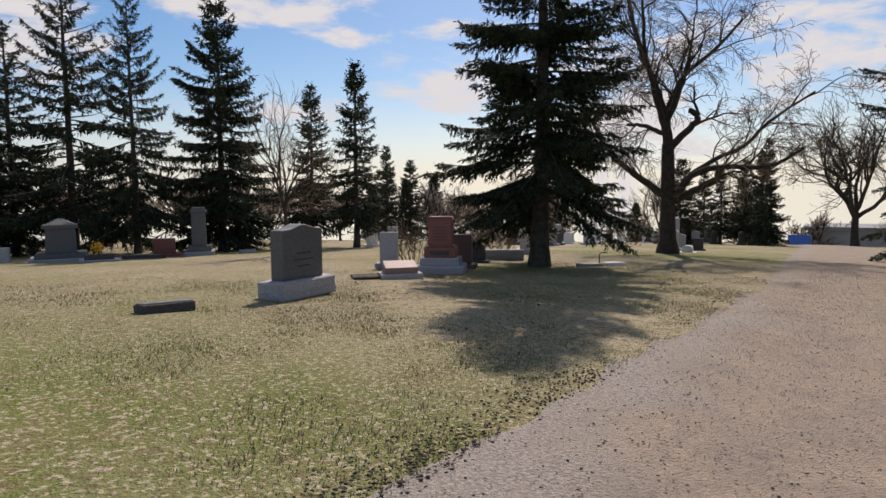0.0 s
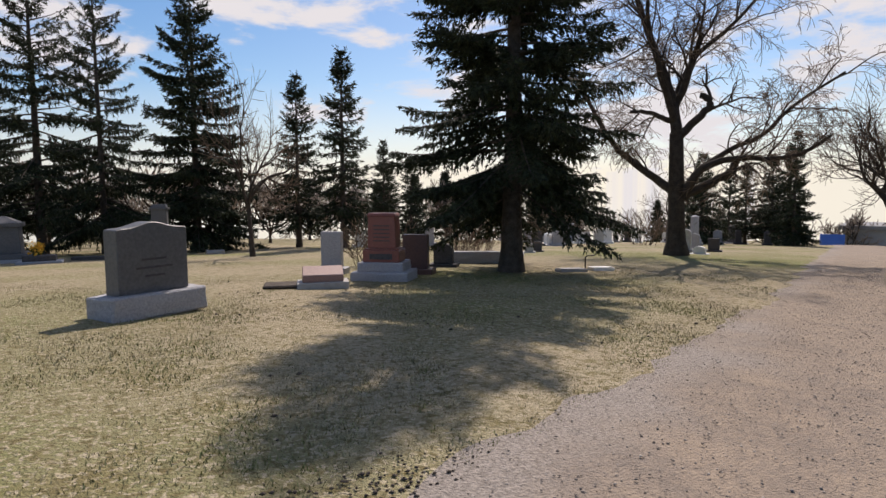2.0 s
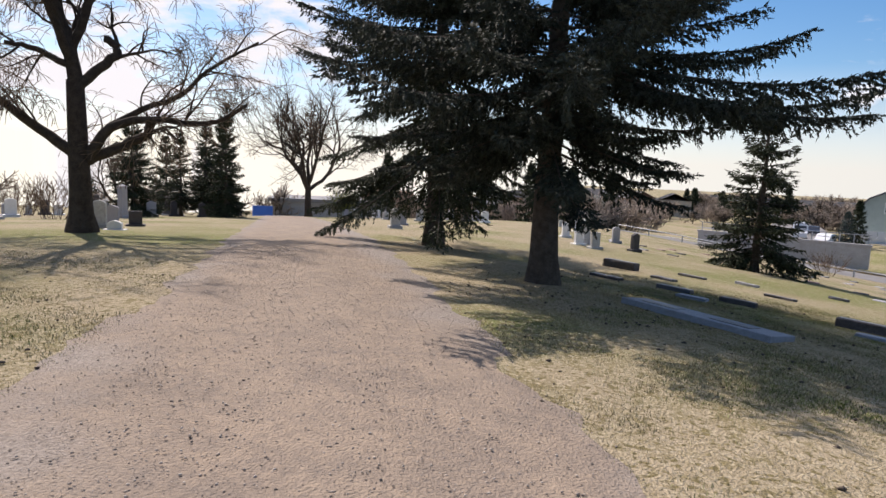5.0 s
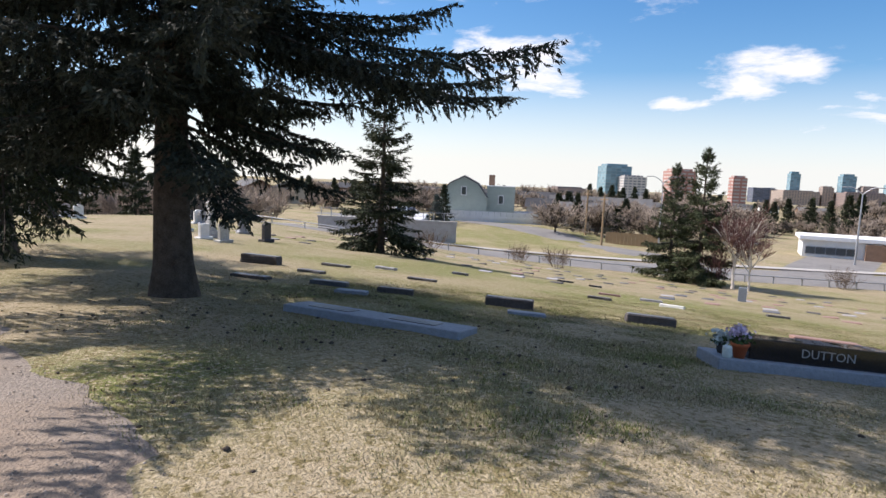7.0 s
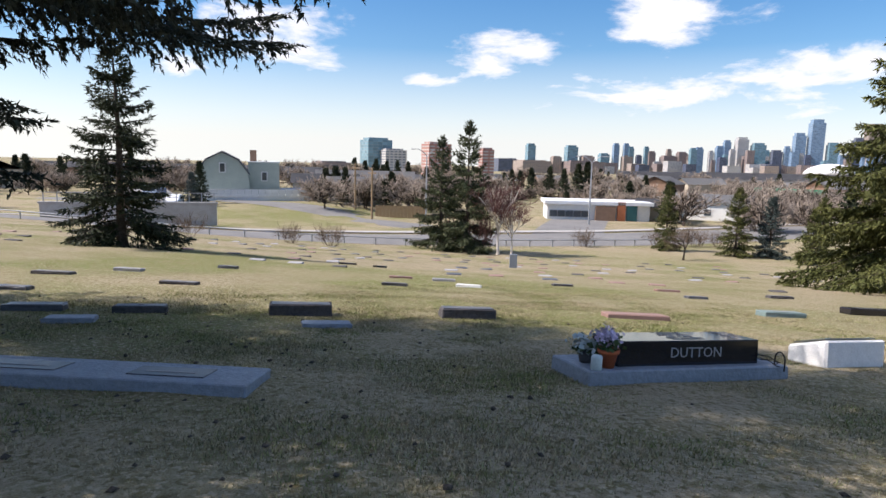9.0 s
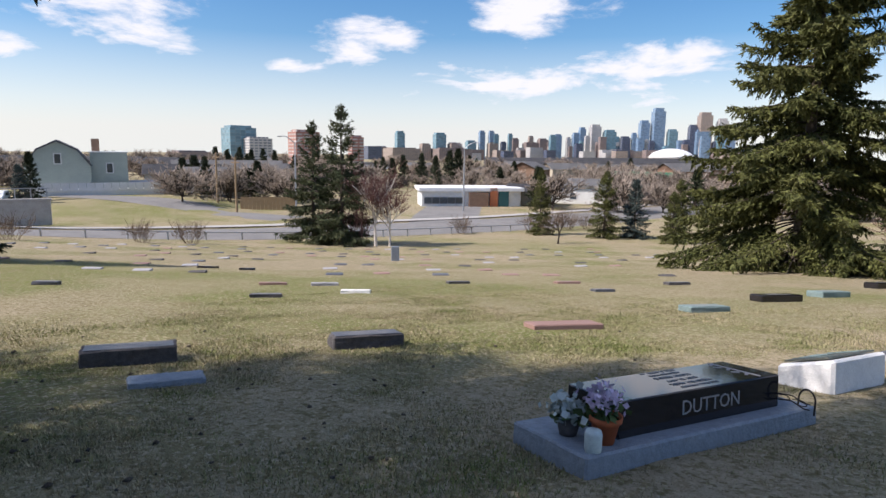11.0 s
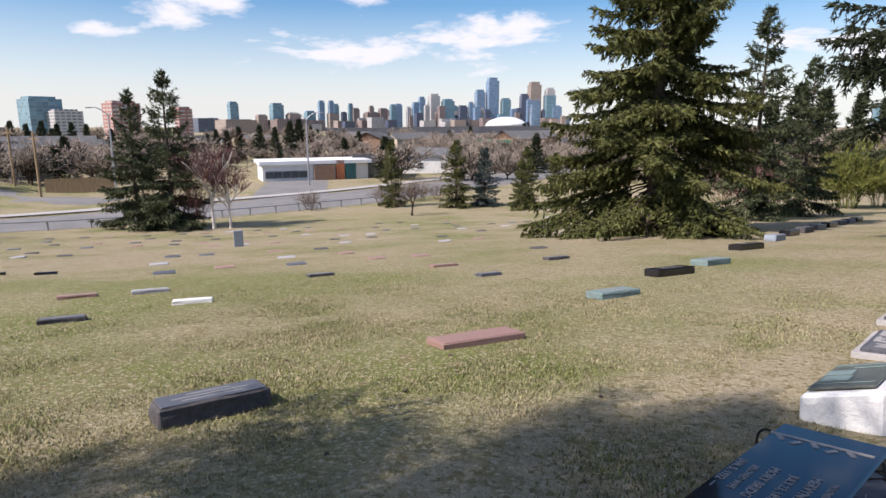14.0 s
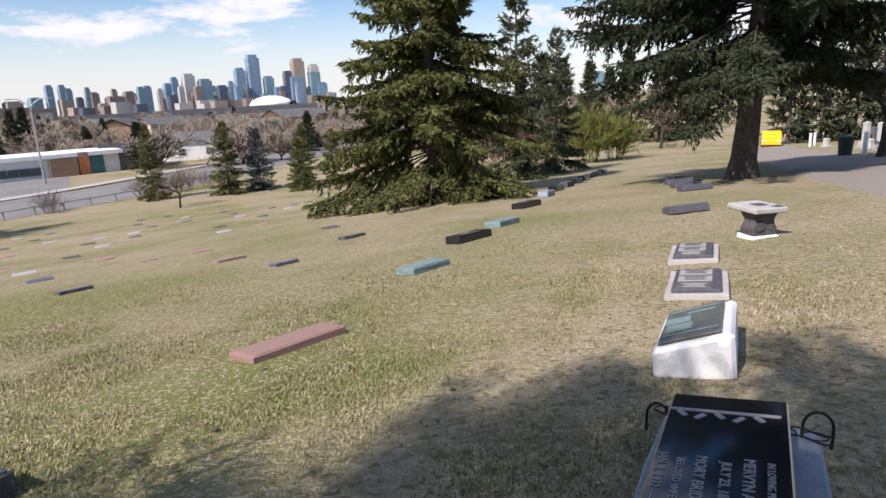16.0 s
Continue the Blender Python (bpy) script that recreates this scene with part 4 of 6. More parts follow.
def block_marker(at, turn, size, mat, label, amount=0.022, group="grave markers", bars=True, tip=0.0, sink=0.03):
    """A low marker: a rock-faced block with a smooth face on top."""
    t = thing("grave_marker", (at[0], at[1], gz(*at) - sink), label, "grave marker", group, turn, sloped=True)
    part("block", rough_box(size, amount=amount, seed=at[0]), mat, t)
    face = part("face", box((size[0] * 0.93, size[1] * 0.88, 0.014), (0, 0, size[2] - 0.006), bevel=0.004), SLATE if mat is GRANITE_ROUGH else mat, t)
    if bars:
        for k in range(3):
            part("inscription_bar", box((size[0] * (0.55, 0.7, 0.4)[k], 0.018, 0.003), (0, size[1] * (0.22 - 0.22 * k), 0.0065 + size[2])), LETTER, face)
    t.matrix_world = t.matrix_world @ pose(0, 0, 0, tip, 0, 0)
    return t


ROW = 64.5  # degrees: the grave rows run this way
block_marker((-0.2, 11.45), 20, (0.62, 0.24, 0.12), GRANITE_ROUGH, "low rough dark grave marker sunk in the turf", tip=-4)
block_marker((15.85, 1.28), 62, (0.86, 0.34, 0.17), GRANITE_ROUGH, "rough-faced dark granite marker on the slope")
block_marker((14.66, -0.85), 58, (0.82, 0.32, 0.155), GRANITE_ROUGH, "dark granite marker with a smooth inscribed face")
block_marker((16.9, 3.1), 66, (0.66, 0.26, 0.10), GRANITE_ROUGH, "low dark marker in tree shade")
block_marker((17.6, 4.2), 66, (0.70, 0.30, 0.09), SLATE, "low slate-coloured marker in tree shade")
block_marker((16.5, 4.0), 66, (0.55, 0.30, 0.06), BLUE_STONE, "flat blue-grey marker level with the grass", bars=False)
block_marker((14.85, 1.45), 62, (0.62, 0.34, 0.05), BLUE_STONE, "flat blue-grey marker sunk in shaded grass", bars=False)
block_marker((13.47, -3.55), 50, (1.02, 0.40, 0.08), GRANITE_PINK, "flat pinkish granite marker with a dark chipped corner", amount=0.006, bars=False)
block_marker((12.45, -6.95), 52, (0.78, 0.38, 0.10), BRONZE_PALE, "low marker with a green bronze plaque")
block_marker((11.75, -9.8), 50, (0.98, 0.36, 0.14), GRANITE_BLACK, "low black granite marker facing downhill", amount=0.004)
block_marker((11.0, -11.75), 54, (0.80, 0.42, 0.13), BRONZE_PALE, "low marker with a pale green plaque")
block_marker((10.05, -15.8), 56, (1.10, 0.38, 0.17), GRANITE_BLACK, "black granite marker in the row", amount=0.004)
block_marker((9.0, -19.5), 64, (0.8, 0.36, 0.2), BLUE_STONE, "blue-grey marker in the row")
for k in range(7):
    x, y = 8.3 - 0.75 * k, -22.0 - 2.1 * k
    block_marker((x, y), 64, (0.95, 0.36, 0.22), (GRANITE_BLACK, GRANITE_ROUGH, SLATE)[k % 3], "dark low marker in a row along the slope", amount=0.006)
block_marker((18.95, -5.0), 40, (0.62, 0.20, 0.08), WHITE_STONE, "low white stone marker", bars=False)
for x, y, m, w in ((21.7, -5.0, GRANITE_PINK, 0.75), (20.9, -5.9, GRANITE_PALE, 0.75), (19.6, -3.2, GRANITE_ROUGH, 0.7), (28.2, -7.4, GRANITE_BLACK, 0.8), (26.9, -8.0, GRANITE_BLACK, 0.6),
                   (20.2, 1.5, GRANITE_ROUGH, 0.8), (22.5, 3.2, GRANITE_ROUGH, 0.9), (23.3, 1.6, GRANITE_PALE, 0.7), (24.5, -1.2, SLATE, 0.6), (19.0, -8.8, GRANITE_ROUGH, 0.7),
                   (16.9, -10.9, GRANITE_PINK, 0.8), (15.2, -9.2, SLATE, 0.6), (14.6, -12.9, GRANITE_ROUGH, 0.8), (18.1, 5.6, GRANITE_ROUGH, 0.9), (20.0, 4.2, SLATE, 0.7)):
    block_marker((x, y), 52, (w * 0.85, 0.26, 0.07), m, "low grave marker on the open slope")
block_marker((21.6, 5.2), 60, (0.95, 0.32, 0.22), GRANITE_ROUGH, "rough dark marker bearing a family name", bars=False)


# rows of tiny markers farther down the slope
rng = np.random.default_rng(77)
tiny = {}
for mat_name, mat in (("dark", GRANITE_ROUGH), ("pale", GRANITE_PALE), ("pink", GRANITE_PINK), ("slate", SLATE)):
    t = thing("grave_marker", (0, 0, -30), f"small {mat_name} marker set low in the turf", "grave marker", "small slope markers")
    part("block", box((0.52, 0.30, 0.09), bevel=0.015), mat, t)
    tiny[mat_name] = t
placed = 0
for row in range(9):
    for col in range(30):
        s, q = 21 + row * 3.3 + rng.normal(0, 0.15), -24 + col * 1.75 + rng.normal(0, 0.35)
        x, y = 8 + 0.71 * s - 0.70 * q, 5 - 0.70 * s - 0.71 * q
        if rng.random() < 0.42 or math.hypot(x - 13, y + 23) < 6 or y < -44 or x < 13 or x > 50 or math.hypot(x - 46, y + 31) < 3:
            continue
        src = tiny[("dark", "pale", "pink", "slate")[int(rng.integers(0, 4))]]
        ob = src if src.location.z < -20 else copy_thing(src, Matrix.Identity(4))
        ob.matrix_basis = pose(x, y, gz(x, y) - 0.070, rng.normal(0, 1.5), rng.normal(0, 1.5), 46 + rng.normal(0, 3))
        placed += 1


def ledger_slab(at, turn):
    t = thing("ledger_slab", (at[0], at[1], gz(*at) - 0.05), "long blue-grey ledger slab with two inset plaques", "grave slab", turn=turn, sloped=True)
    part("slab", rough_box((2.5, 0.56, 0.125), amount=0.005, seed=9), BLUE_STONE, t)
    for x in (-0.55, 0.65):
        part("plaque", box((0.62, 0.26, 0.012), (x, 0, 0.121), bevel=0.003), SLATE, t)
        part("inscription_bar", box((0.4, 0.03, 0.004), (x, 0.03, 0.133)), LETTER, t)
    return t


ledger_slab((13.42, 4.32), 45)


def black_ledger(at, turn):
    """The low polished black stone on its pale base, with lettering, pots and wire holders."""
    t = thing("black_granite_memorial", (at[0], at[1], gz(*at) - 0.05), "low polished black granite memorial on a pale rough base", "gravestone", turn=turn, sloped=True)
    base = part("base", rough_box((2.15, 0.70, 0.16), (0.06, 0.01, 0), amount=0.012, seed=5), BLUE_STONE, t, "pale blue-grey rock-faced base")
    stone = part("stone", box((1.54, 0.47, 0.235), (0.0, -0.005, 0.155), bevel=0.008), GRANITE_BLACK, t, "polished black granite block")
    lettering("DUTTON", 0.135, pose(-0.06, 0.2305, 0.275, 90, 0, 180), stone)
    top = 0.3915
    rows = (("IN LOVING MEMORY", 0.038, 0.18), ("MERVYN ALEX", 0.058, 0.11), ("JULY 23, 1897", 0.05, 0.035), ("MORY BRIDG", 0.058, -0.05), ("BELOVED WIFE", 0.042, -0.12), ("JAN. 5, 1932  \u2014", 0.05, -0.185))
    for k, (text, size, y) in enumerate(rows):
        lettering(text, size, pose(-0.02, y - 0.02, top, 0, 0, 180) @ pose(0, 0, 0, 0, 0, 180), stone)
    for k in range(5):
        part("carved_leaf", box((0.055, 0.024, 0.004), (-0.56 + 0.02 * (k % 2), -0.18 + 0.075 * k, top - 0.002), turn=35 * (-1) ** k), LETTER, stone)
    part("carved_stem", box((0.022, 0.44, 0.004), (-0.60, -0.02, top - 0.002)), LETTER, stone)
    return t


black_ledger((10.93, -0.06), 65)


def on_base(x, y):
    """A spot on top of the memorial's base, in its own directions."""
    m = lie(10.93, -0.06, gz(10.93, -0.06) - 0.05, 65) @ Vector((x, y, 0.154))
    return m.x, m.y, m.z


pot = thing("flower_pot", on_base(0.87, 0.22), "terracotta pot of lilac flowers on the memorial base", "flower pot")
part("pot", lathe([(0.055, 0), (0.085, 0.14), (0.098, 0.142), (0.10, 0.175), (0.088, 0.175), (0.082, 0.15)], 20), TERRACOTTA, pot, smooth=True)


def flowers(parent, name, mat, centre, spread, count, size, seed):
    r = np.random.default_rng(seed)
    P = np.array(centre) + r.normal(0, 1, (count, 3)) * spread
    A = r.normal(0, 1, (count, 3))
    A /= np.linalg.norm(A, axis=1)[:, None]
    B = np.cross(A, r.normal(0, 1, (count, 3)))
    B /= np.linalg.norm(B, axis=1)[:, None]
    s = size * r.uniform(0.6, 1.2, (count, 1))
    V = np.stack([P, P + A * s * 0.6 + B * s * 0.45, P + A * s, P + A * s * 0.6 - B * s * 0.45], 1).reshape(-1, 3)
    return mesh_object(name, V, np.arange(4 * count).reshape(-1, 4), mat, parent)


flowers(pot, "foliage", LEAF, (0, 0, 0.22), (0.05, 0.05, 0.03), 60, 0.07, 2)
flowers(pot, "blossoms", PETAL, (0.01, 0, 0.29), (0.05, 0.05, 0.035), 160, 0.045, 3)
vase = thing("flower_vase", on_base(0.98, 0.02), "pale artificial flowers in a squat dark vase", "vase")
part("vase", lathe([(0.05, 0), (0.065, 0.06), (0.055, 0.12), (0.06, 0.13)], 16), GRANITE_ROUGH, vase, smooth=True)
flowers(vase, "blossoms", PETAL_WHITE, (0, 0, 0.18), (0.06, 0.06, 0.04), 130, 0.06, 4)
flowers(vase, "foliage", LEAF, (0, 0, 0.14), (0.05, 0.05, 0.03), 40, 0.08, 5)
glass = thing("candle_jar", on_base(1.03, 0.30), "small frosted glass jar on the memorial base", "jar")
part("jar", lathe([(0.045, 0), (0.05, 0.02), (0.05, 0.11), (0.044, 0.13)], 16), PETAL_WHITE, glass, smooth=True)


def arc_wire(name, parent, p0, p1, rise, r=0.007):
    p0, p1 = np.array(p0, float), np.array(p1, float)
    u = np.linspace(0, 1, 17)
    leg = np.array([0, 0, rise * 0.55])
    arch = [p0, p0 + leg * 0.5] + [p0 + (p1 - p0) * (0.5 - 0.5 * math.cos(math.pi * a)) + leg + np.array([0, 0, rise * 0.45 * math.sin(math.pi * a)]) for a in u] + [p1 + leg * 0.5, p1]
    v, f = tubes([(np.array(arch), np.full(len(arch), r))], 6)
    return mesh_object(name, v, f, IRON, parent, smooth=True)


rack = thing("wreath_holder", on_base(-0.88, 0.0), "low wire wreath holder with hooped ends", "wire holder", turn=65)
arc_wire("hoop", rack, (-0.04, 0.28, 0), (-0.04, 0.40, 0), 0.17)
arc_wire("hoop", rack, (0.10, -0.38, 0), (0.10, -0.28, 0), 0.15)
for dz in (0.06, 0.10):
    v, f = tubes([(np.array([(0.02, y, dz + 0.012 * math.sin(y * 30)) for y in np.linspace(-0.36, 0.40, 25)]), np.full(25, 0.005))], 5)
    mesh_object("wire", v, f, IRON, rack)
for k in range(6):
    a = np.linspace(0, 2 * math.pi, 13)
    v, f = tubes([(np.stack([0.02 + 0 * a, -0.3 + 0.125 * k + 0.055 * np.cos(a), 0.08 + 0.02 * np.sin(a)], 1), np.full(13, 0.004))], 5)
    mesh_object("ring", v, f, IRON, rack)


def white_pillow(at, turn):
    t = thing("white_pillow_marker", (at[0], at[1], gz(*at) - 0.05), "white painted wedge marker with a patinated bronze plaque", "gravestone", turn=turn, sloped=True)
    bm = bmesh.new()
    add_box(bm, (0.86, 0.50, 0.33), bevel=0.025)
    for v in bm.verts:
        if v.co.z > 0.2:
            v.co.z -= (0.25 - v.co.y) * 0.26
    part("wedge", bm, WHITE_STONE, t)
    sl = math.degrees(math.atan(0.26))
    pm = pose(0, -0.02, 0.272, sl, 0, 0)
    for name, size, mat, x, y, z in (("plaque", (0.74, 0.40, 0.016), BRONZE, 0, 0, 0), ("plaque_panel", (0.14, 0.18, 0.006), BRONZE_PALE, 0.12, -0.08, 0.017), ("plaque_panel", (0.13, 0.18, 0.006), BRONZE_PALE, -0.06, -0.10, 0.017),
                                     ("plaque_rim", (0.016, 0.36, 0.006), BRONZE_PALE, 0.27, 0.0, 0.017), ("plaque_rim", (0.016, 0.36, 0.006), BRONZE_PALE, -0.30, 0.0, 0.017), ("inscription_bar", (0.03, 0.20, 0.005), BRONZE_PALE, -0.21, 0.05, 0.017)):
        ob = part(name, box(size, bevel=0.002), mat, t)
        ob.matrix_local = pm @ pose(x, y, z)
    return t


white_pillow((10.2, -2.28), ROW + 2)


def plate_marker(at, turn, size=(0.94, 0.44)):
    t = thing("flat_plaque_marker", (at[0], at[1], gz(*at) - 0.03), "flat dark slate plaque with raised panels on concrete", "grave marker", "plaque markers", turn, sloped=True)
    part("base", rough_box((size[0] + 0.12, size[1] + 0.12, 0.07), amount=0.006, cuts=2), CONCRETE, t)
    part("plaque", box((*size, 0.04), (0, 0, 0.066), bevel=0.006), SLATE, t)
    for x, w in ((-0.28, 0.22), (0.02, 0.22), (0.32, 0.24)):
        p = part("panel", box((w, size[1] * 0.72, 0.008), (x, -0.02, 0.105), bevel=0.002), LETTER if x < 0.3 else GRANITE, t)
        for k in range(3):
            part("inscription_bar", box((0.022, size[1] * (0.5, 0.38, 0.46)[k], 0.004), (x - 0.06 + 0.06 * k, -0.02, 0.113)), SLATE if x < 0.3 else LETTER, p)
    return t


plate_marker((9.5, -4.2), ROW + 4)
plate_marker((8.95, -5.82), ROW + 4)
block_marker((7.45, -10.45), 5, (0.75, 0.45, 0.16), SLATE, "slate marker with a sloping face", tip=8)
for k in range(4):
    block_marker((5.4 - 0.35 * k, -15.6 - 1.7 * k), 8, (0.85, 0.4, 0.16), SLATE, "slate marker in the shade of the spruce", tip=8)


def stone_bench(at, turn):
    t = thing("stone_bench", (at[0], at[1], gz(*at) - 0.04), "pale concrete memorial bench on a carved pedestal", "bench", turn=turn)
    part("foot", box((0.42, 0.34, 0.07), bevel=0.012), WHITE_STONE, t)
    pts = [(-0.18, 0.0), (0.18, 0.0), (0.20, 0.10), (0.15, 0.17), (0.15, 0.22), (0.21, 0.33), (-0.21, 0.33), (-0.15, 0.22), (-0.15, 0.17), (-0.20, 0.10)]
    part("pedestal", outline_slab(pts, 0.26, (0, 0, 0.068), 0.015), GRANITE_ROUGH, t, "dark carved pedestal")
    part("scroll", lathe([(0.02, 0), (0.075, 0.012), (0.06, 0.02), (0.02, 0.024)], 16), GRANITE_ROUGH, t).matrix_local = pose(0.08, 0.13, 0.2, -90)
    part("seat", box((0.50, 0.60, 0.075), (0, -0.06, 0.396), bevel=0.014), CONCRETE, t, "pale concrete slab")
    for x, y, s in ((-0.02, -0.05, 0.18), (-0.15, 0.15, 0.12)):
        part("plaque", box((s, s * 0.9, 0.008), (x, y, 0.469)), SLATE, t)
    return t


stone_bench((7.75, -6.75), 14)


def tablet(at, turn, w, h, d, mat, label, top="round", base=True, group="old headstones"):
    t = thing("headstone", (at[0], at[1], gz(*at) - 0.04), label, "headstone", group, turn)
    z = 0.0
    if base:
        part("base", box((w * 1.45, d * 2.4, h * 0.17), bevel=0.015), mat, t)
        z = h * 0.168
    hh = h - z
    if top == "round":
        pts = [(-w / 2, 0), (w / 2, 0), (w / 2, hh - w * 0.3)] + [(w / 2 * math.cos(math.pi * k / 10), hh - w * 0.3 + w * 0.3 * math.sin(math.pi * k / 10)) for k in range(1, 10)] + [(-w / 2, hh - w * 0.3)]
    elif top == "gable":
        pts = [(-w / 2, 0), (w / 2, 0), (w / 2, hh * 0.86), (0, hh), (-w / 2, hh * 0.86)]
    else:
        pts = [(-w / 2, 0), (w / 2, 0), (w / 2, hh), (-w / 2, hh)]
    part("tablet", outline_slab(pts, d, (0, 0, z), 0.012), mat, t)
    return t


def pillar(at, turn, w, h, mat, label, cap="pyramid", steps=2, group="pillar monuments"):
    t = thing("pillar_monument", (at[0], at[1], gz(*at) - 0.04), label, "monument", group, turn)
    z = 0.0
    for k in range(steps):
        hh = h * 0.11
        part("plinth", rough_box((w * (2.0 - 0.38 * k), w * (2.0 - 0.38 * k), hh), (0, 0, z), 0.008, 2), GRANITE_PALE if k == 0 else mat, t)
        z += hh - 0.002
    body = h - z - w * 0.35
    part("shaft", box((w, w, body), (0, 0, z), 0.01, 0.93), mat, t)
    z += body - 0.002
    part("cornice", box((w * 1.12, w * 1.12, w * 0.14), (0, 0, z), 0.01), mat, t)
    part("cap", box((w * 0.98, w * 0.98, w * 0.22), (0, 0, z + w * 0.138), 0.008, 0.15 if cap == "pyramid" else 0.8), mat, t)
    return t


def red_monument(at, turn):
    t = thing("red_granite_monument", (at[0], at[1], gz(*at) - 0.05), "tall red granite monument on stepped rough grey plinths", "monument", turn=turn)
    part("plinth", rough_box((1.25, 0.95, 0.24), amount=0.014, seed=1), GRANITE_PALE, t, "rough grey stone plinth")
    part("plinth", rough_box((1.0, 0.74, 0.20), (0, 0, 0.238), amount=0.012, seed=2), GRANITE_PALE, t, "rough grey stone plinth")
    part("pedestal", box((0.80, 0.56, 0.26), (0, 0, 0.435), 0.012), GRANITE_RED, t)
    part("moulding", box((0.74, 0.5, 0.04), (0, 0, 0.693), 0.01), GRANITE_RED, t)
    part("shaft", box((0.62, 0.42, 0.68), (0, 0, 0.731), 0.012, 0.95), GRANITE_RED, t)
    part("cap", box((0.64, 0.44, 0.07), (0, 0, 1.409), 0.012, 0.9), GRANITE_RED, t)
    for k in range(5):
        part("inscription_bar", box((0.36, 0.006, 0.02), (0, -0.214, 1.2 - 0.08 * k)), GRANITE_ROUGH, t)
    part("nameplate", box((0.5, 0.008, 0.12), (0, -0.283, 0.50)), GRANITE_ROUGH, t)
    t.scale = (0.82, 0.82, 0.82)
    return t


red_monument((5.5, 14.98), -38)
tablet((6.5, 15.8), -38, 0.5, 0.8, 0.2, GRANITE_BROWN, "brownish granite headstone on a stone base", "flat")
tablet((5.05, 16.6), -38, 0.42, 0.85, 0.14, GRANITE_PALE, "pale grey headstone behind the red monument", "flat")
tablet((7.9, 17.3), -38, 0.45, 0.55, 0.2, GRANITE_ROUGH, "dark weathered headstone under the spruce")
block_marker((9.1, 17.9), -20, (1.2, 0.5, 0.30), GRANITE_PALE, "broad low stone under the spruce boughs", bars=False)
pillar((12.0, 20.6), -38, 0.34, 0.95, MARBLE, "pale rounded pillar stone beyond the spruce", "flat")
tablet((13.9, 22.4), -38, 0.3, 0.36, 0.12, MARBLE, "small pale headstone on the bright lawn")
tablet((14.7, 23.0), -38, 0.3, 0.4, 0.12, GRANITE_ROUGH, "small dark headstone on the bright lawn")
block_marker((9.7, 15.0), -10, (0.6, 0.3, 0.08), GRANITE_PALE, "pale flat stone in the shade", bars=False)
block_marker((10.6, 15.1), -10, (0.5, 0.3, 0.08), WHITE_STONE, "small white flat stone in the shade", bars=False)
tap = thing("water_standpipe", (10.6, 15.6, gz(10.6, 15.6) - 0.05), "thin iron standpipe with a bent tap", "water tap")
v, f = tubes([(np.array([(0, 0, 0), (0, 0, 0.15), (0, 0, 0.28), (0.05, -0.02, 0.32), (0.22, -0.05, 0.32)]), np.full(5, 0.016))], 8)
mesh_object("pipe", v, f, IRON, tap)

# stones behind the lawn, under the old spruces
pillar((-1.67, 26.86), 0, 0.86, 1.38, GRANITE, "wide grey monument with a gabled cap", "pyramid")
tablet((-3.41, 27.1), 0, 0.72, 0.5, 0.25, MARBLE, "small pale headstone beside the gabled monument", "flat", False)
ped = thing("flower_bed_stone", (-0.65, 25.06, gz(-0.65, 25.06) - 0.04), "low dark stone with a bunch of orange flowers", "grave marker")
part("base", box((1.1, 0.6, 0.10), bevel=0.02), GRANITE_PALE, ped)
part("stone", box((0.8, 0.4, 0.16), (0, 0, 0.098), bevel=0.02), GRANITE_ROUGH, ped)
bunch = thing("flower_bunch", (-0.7, 25.06, gz(-0.65, 25.06) + 0.21), "bunch of orange artificial flowers on a low stone", "flowers")
flowers(bunch, "blossoms", PETAL_GOLD, (0, 0, 0.18), (0.08, 0.08, 0.08), 170, 0.08, 6)
flowers(bunch, "foliage", LEAF, (0, 0, 0.08), (0.06, 0.06, 0.05), 60, 0.10, 7)
pillar((2.53, 27.22), -10, 0.5, 1.74, GRANITE, "grey obelisk-like pillar on a stepped base", "flat")
tablet((1.39, 27.34), -10, 0.72, 0.66, 0.2, GRANITE_RED, "low brown headstone beside the pillar", "flat")
block_marker((0.67, 26.38), -5, (1.3, 0.4, 0.12), GRANITE_ROUGH, "low dark marker under the spruces")
block_marker((4.27, 27.58), -5, (0.6, 0.3, 0.14), GRANITE_PALE, "small pale marker under the spruces", bars=False)

# scattered old stones beyond
rng = np.random.default_rng(31)
MATS = (MARBLE, GRANITE_PALE, GRANITE_ROUGH, WHITE_STONE)
far_spots = [(20.3, 21.3, 0.9), (21.6, 22.0, 0.75), (22.0, 21.4, 0.55), (19.3, 19.8, 0.3), (30.1, 14.7, 0.95), (35.4, 16.1, 0.75), (37.0, 16.8, 0.6), (37.1, 7.6, 0.85), (29.8, 6.0, 0.7), (38.9, 5.0, 0.9), (32.6, 4.3, 0.85), (31.2, 6.7, 0.6)]
for k, (x, y, h) in enumerate(far_spots):
    tablet((x, y), -60 + rng.normal(0, 8), 0.42, h, 0.15, MATS[k % 4], "weathered old headstone on the lawn", ("round", "gable", "flat")[k % 3])
pillar((32.4, 6.45), -60, 0.3, 1.5, MARBLE, "slim grey marble pillar among old stones", "pyramid")
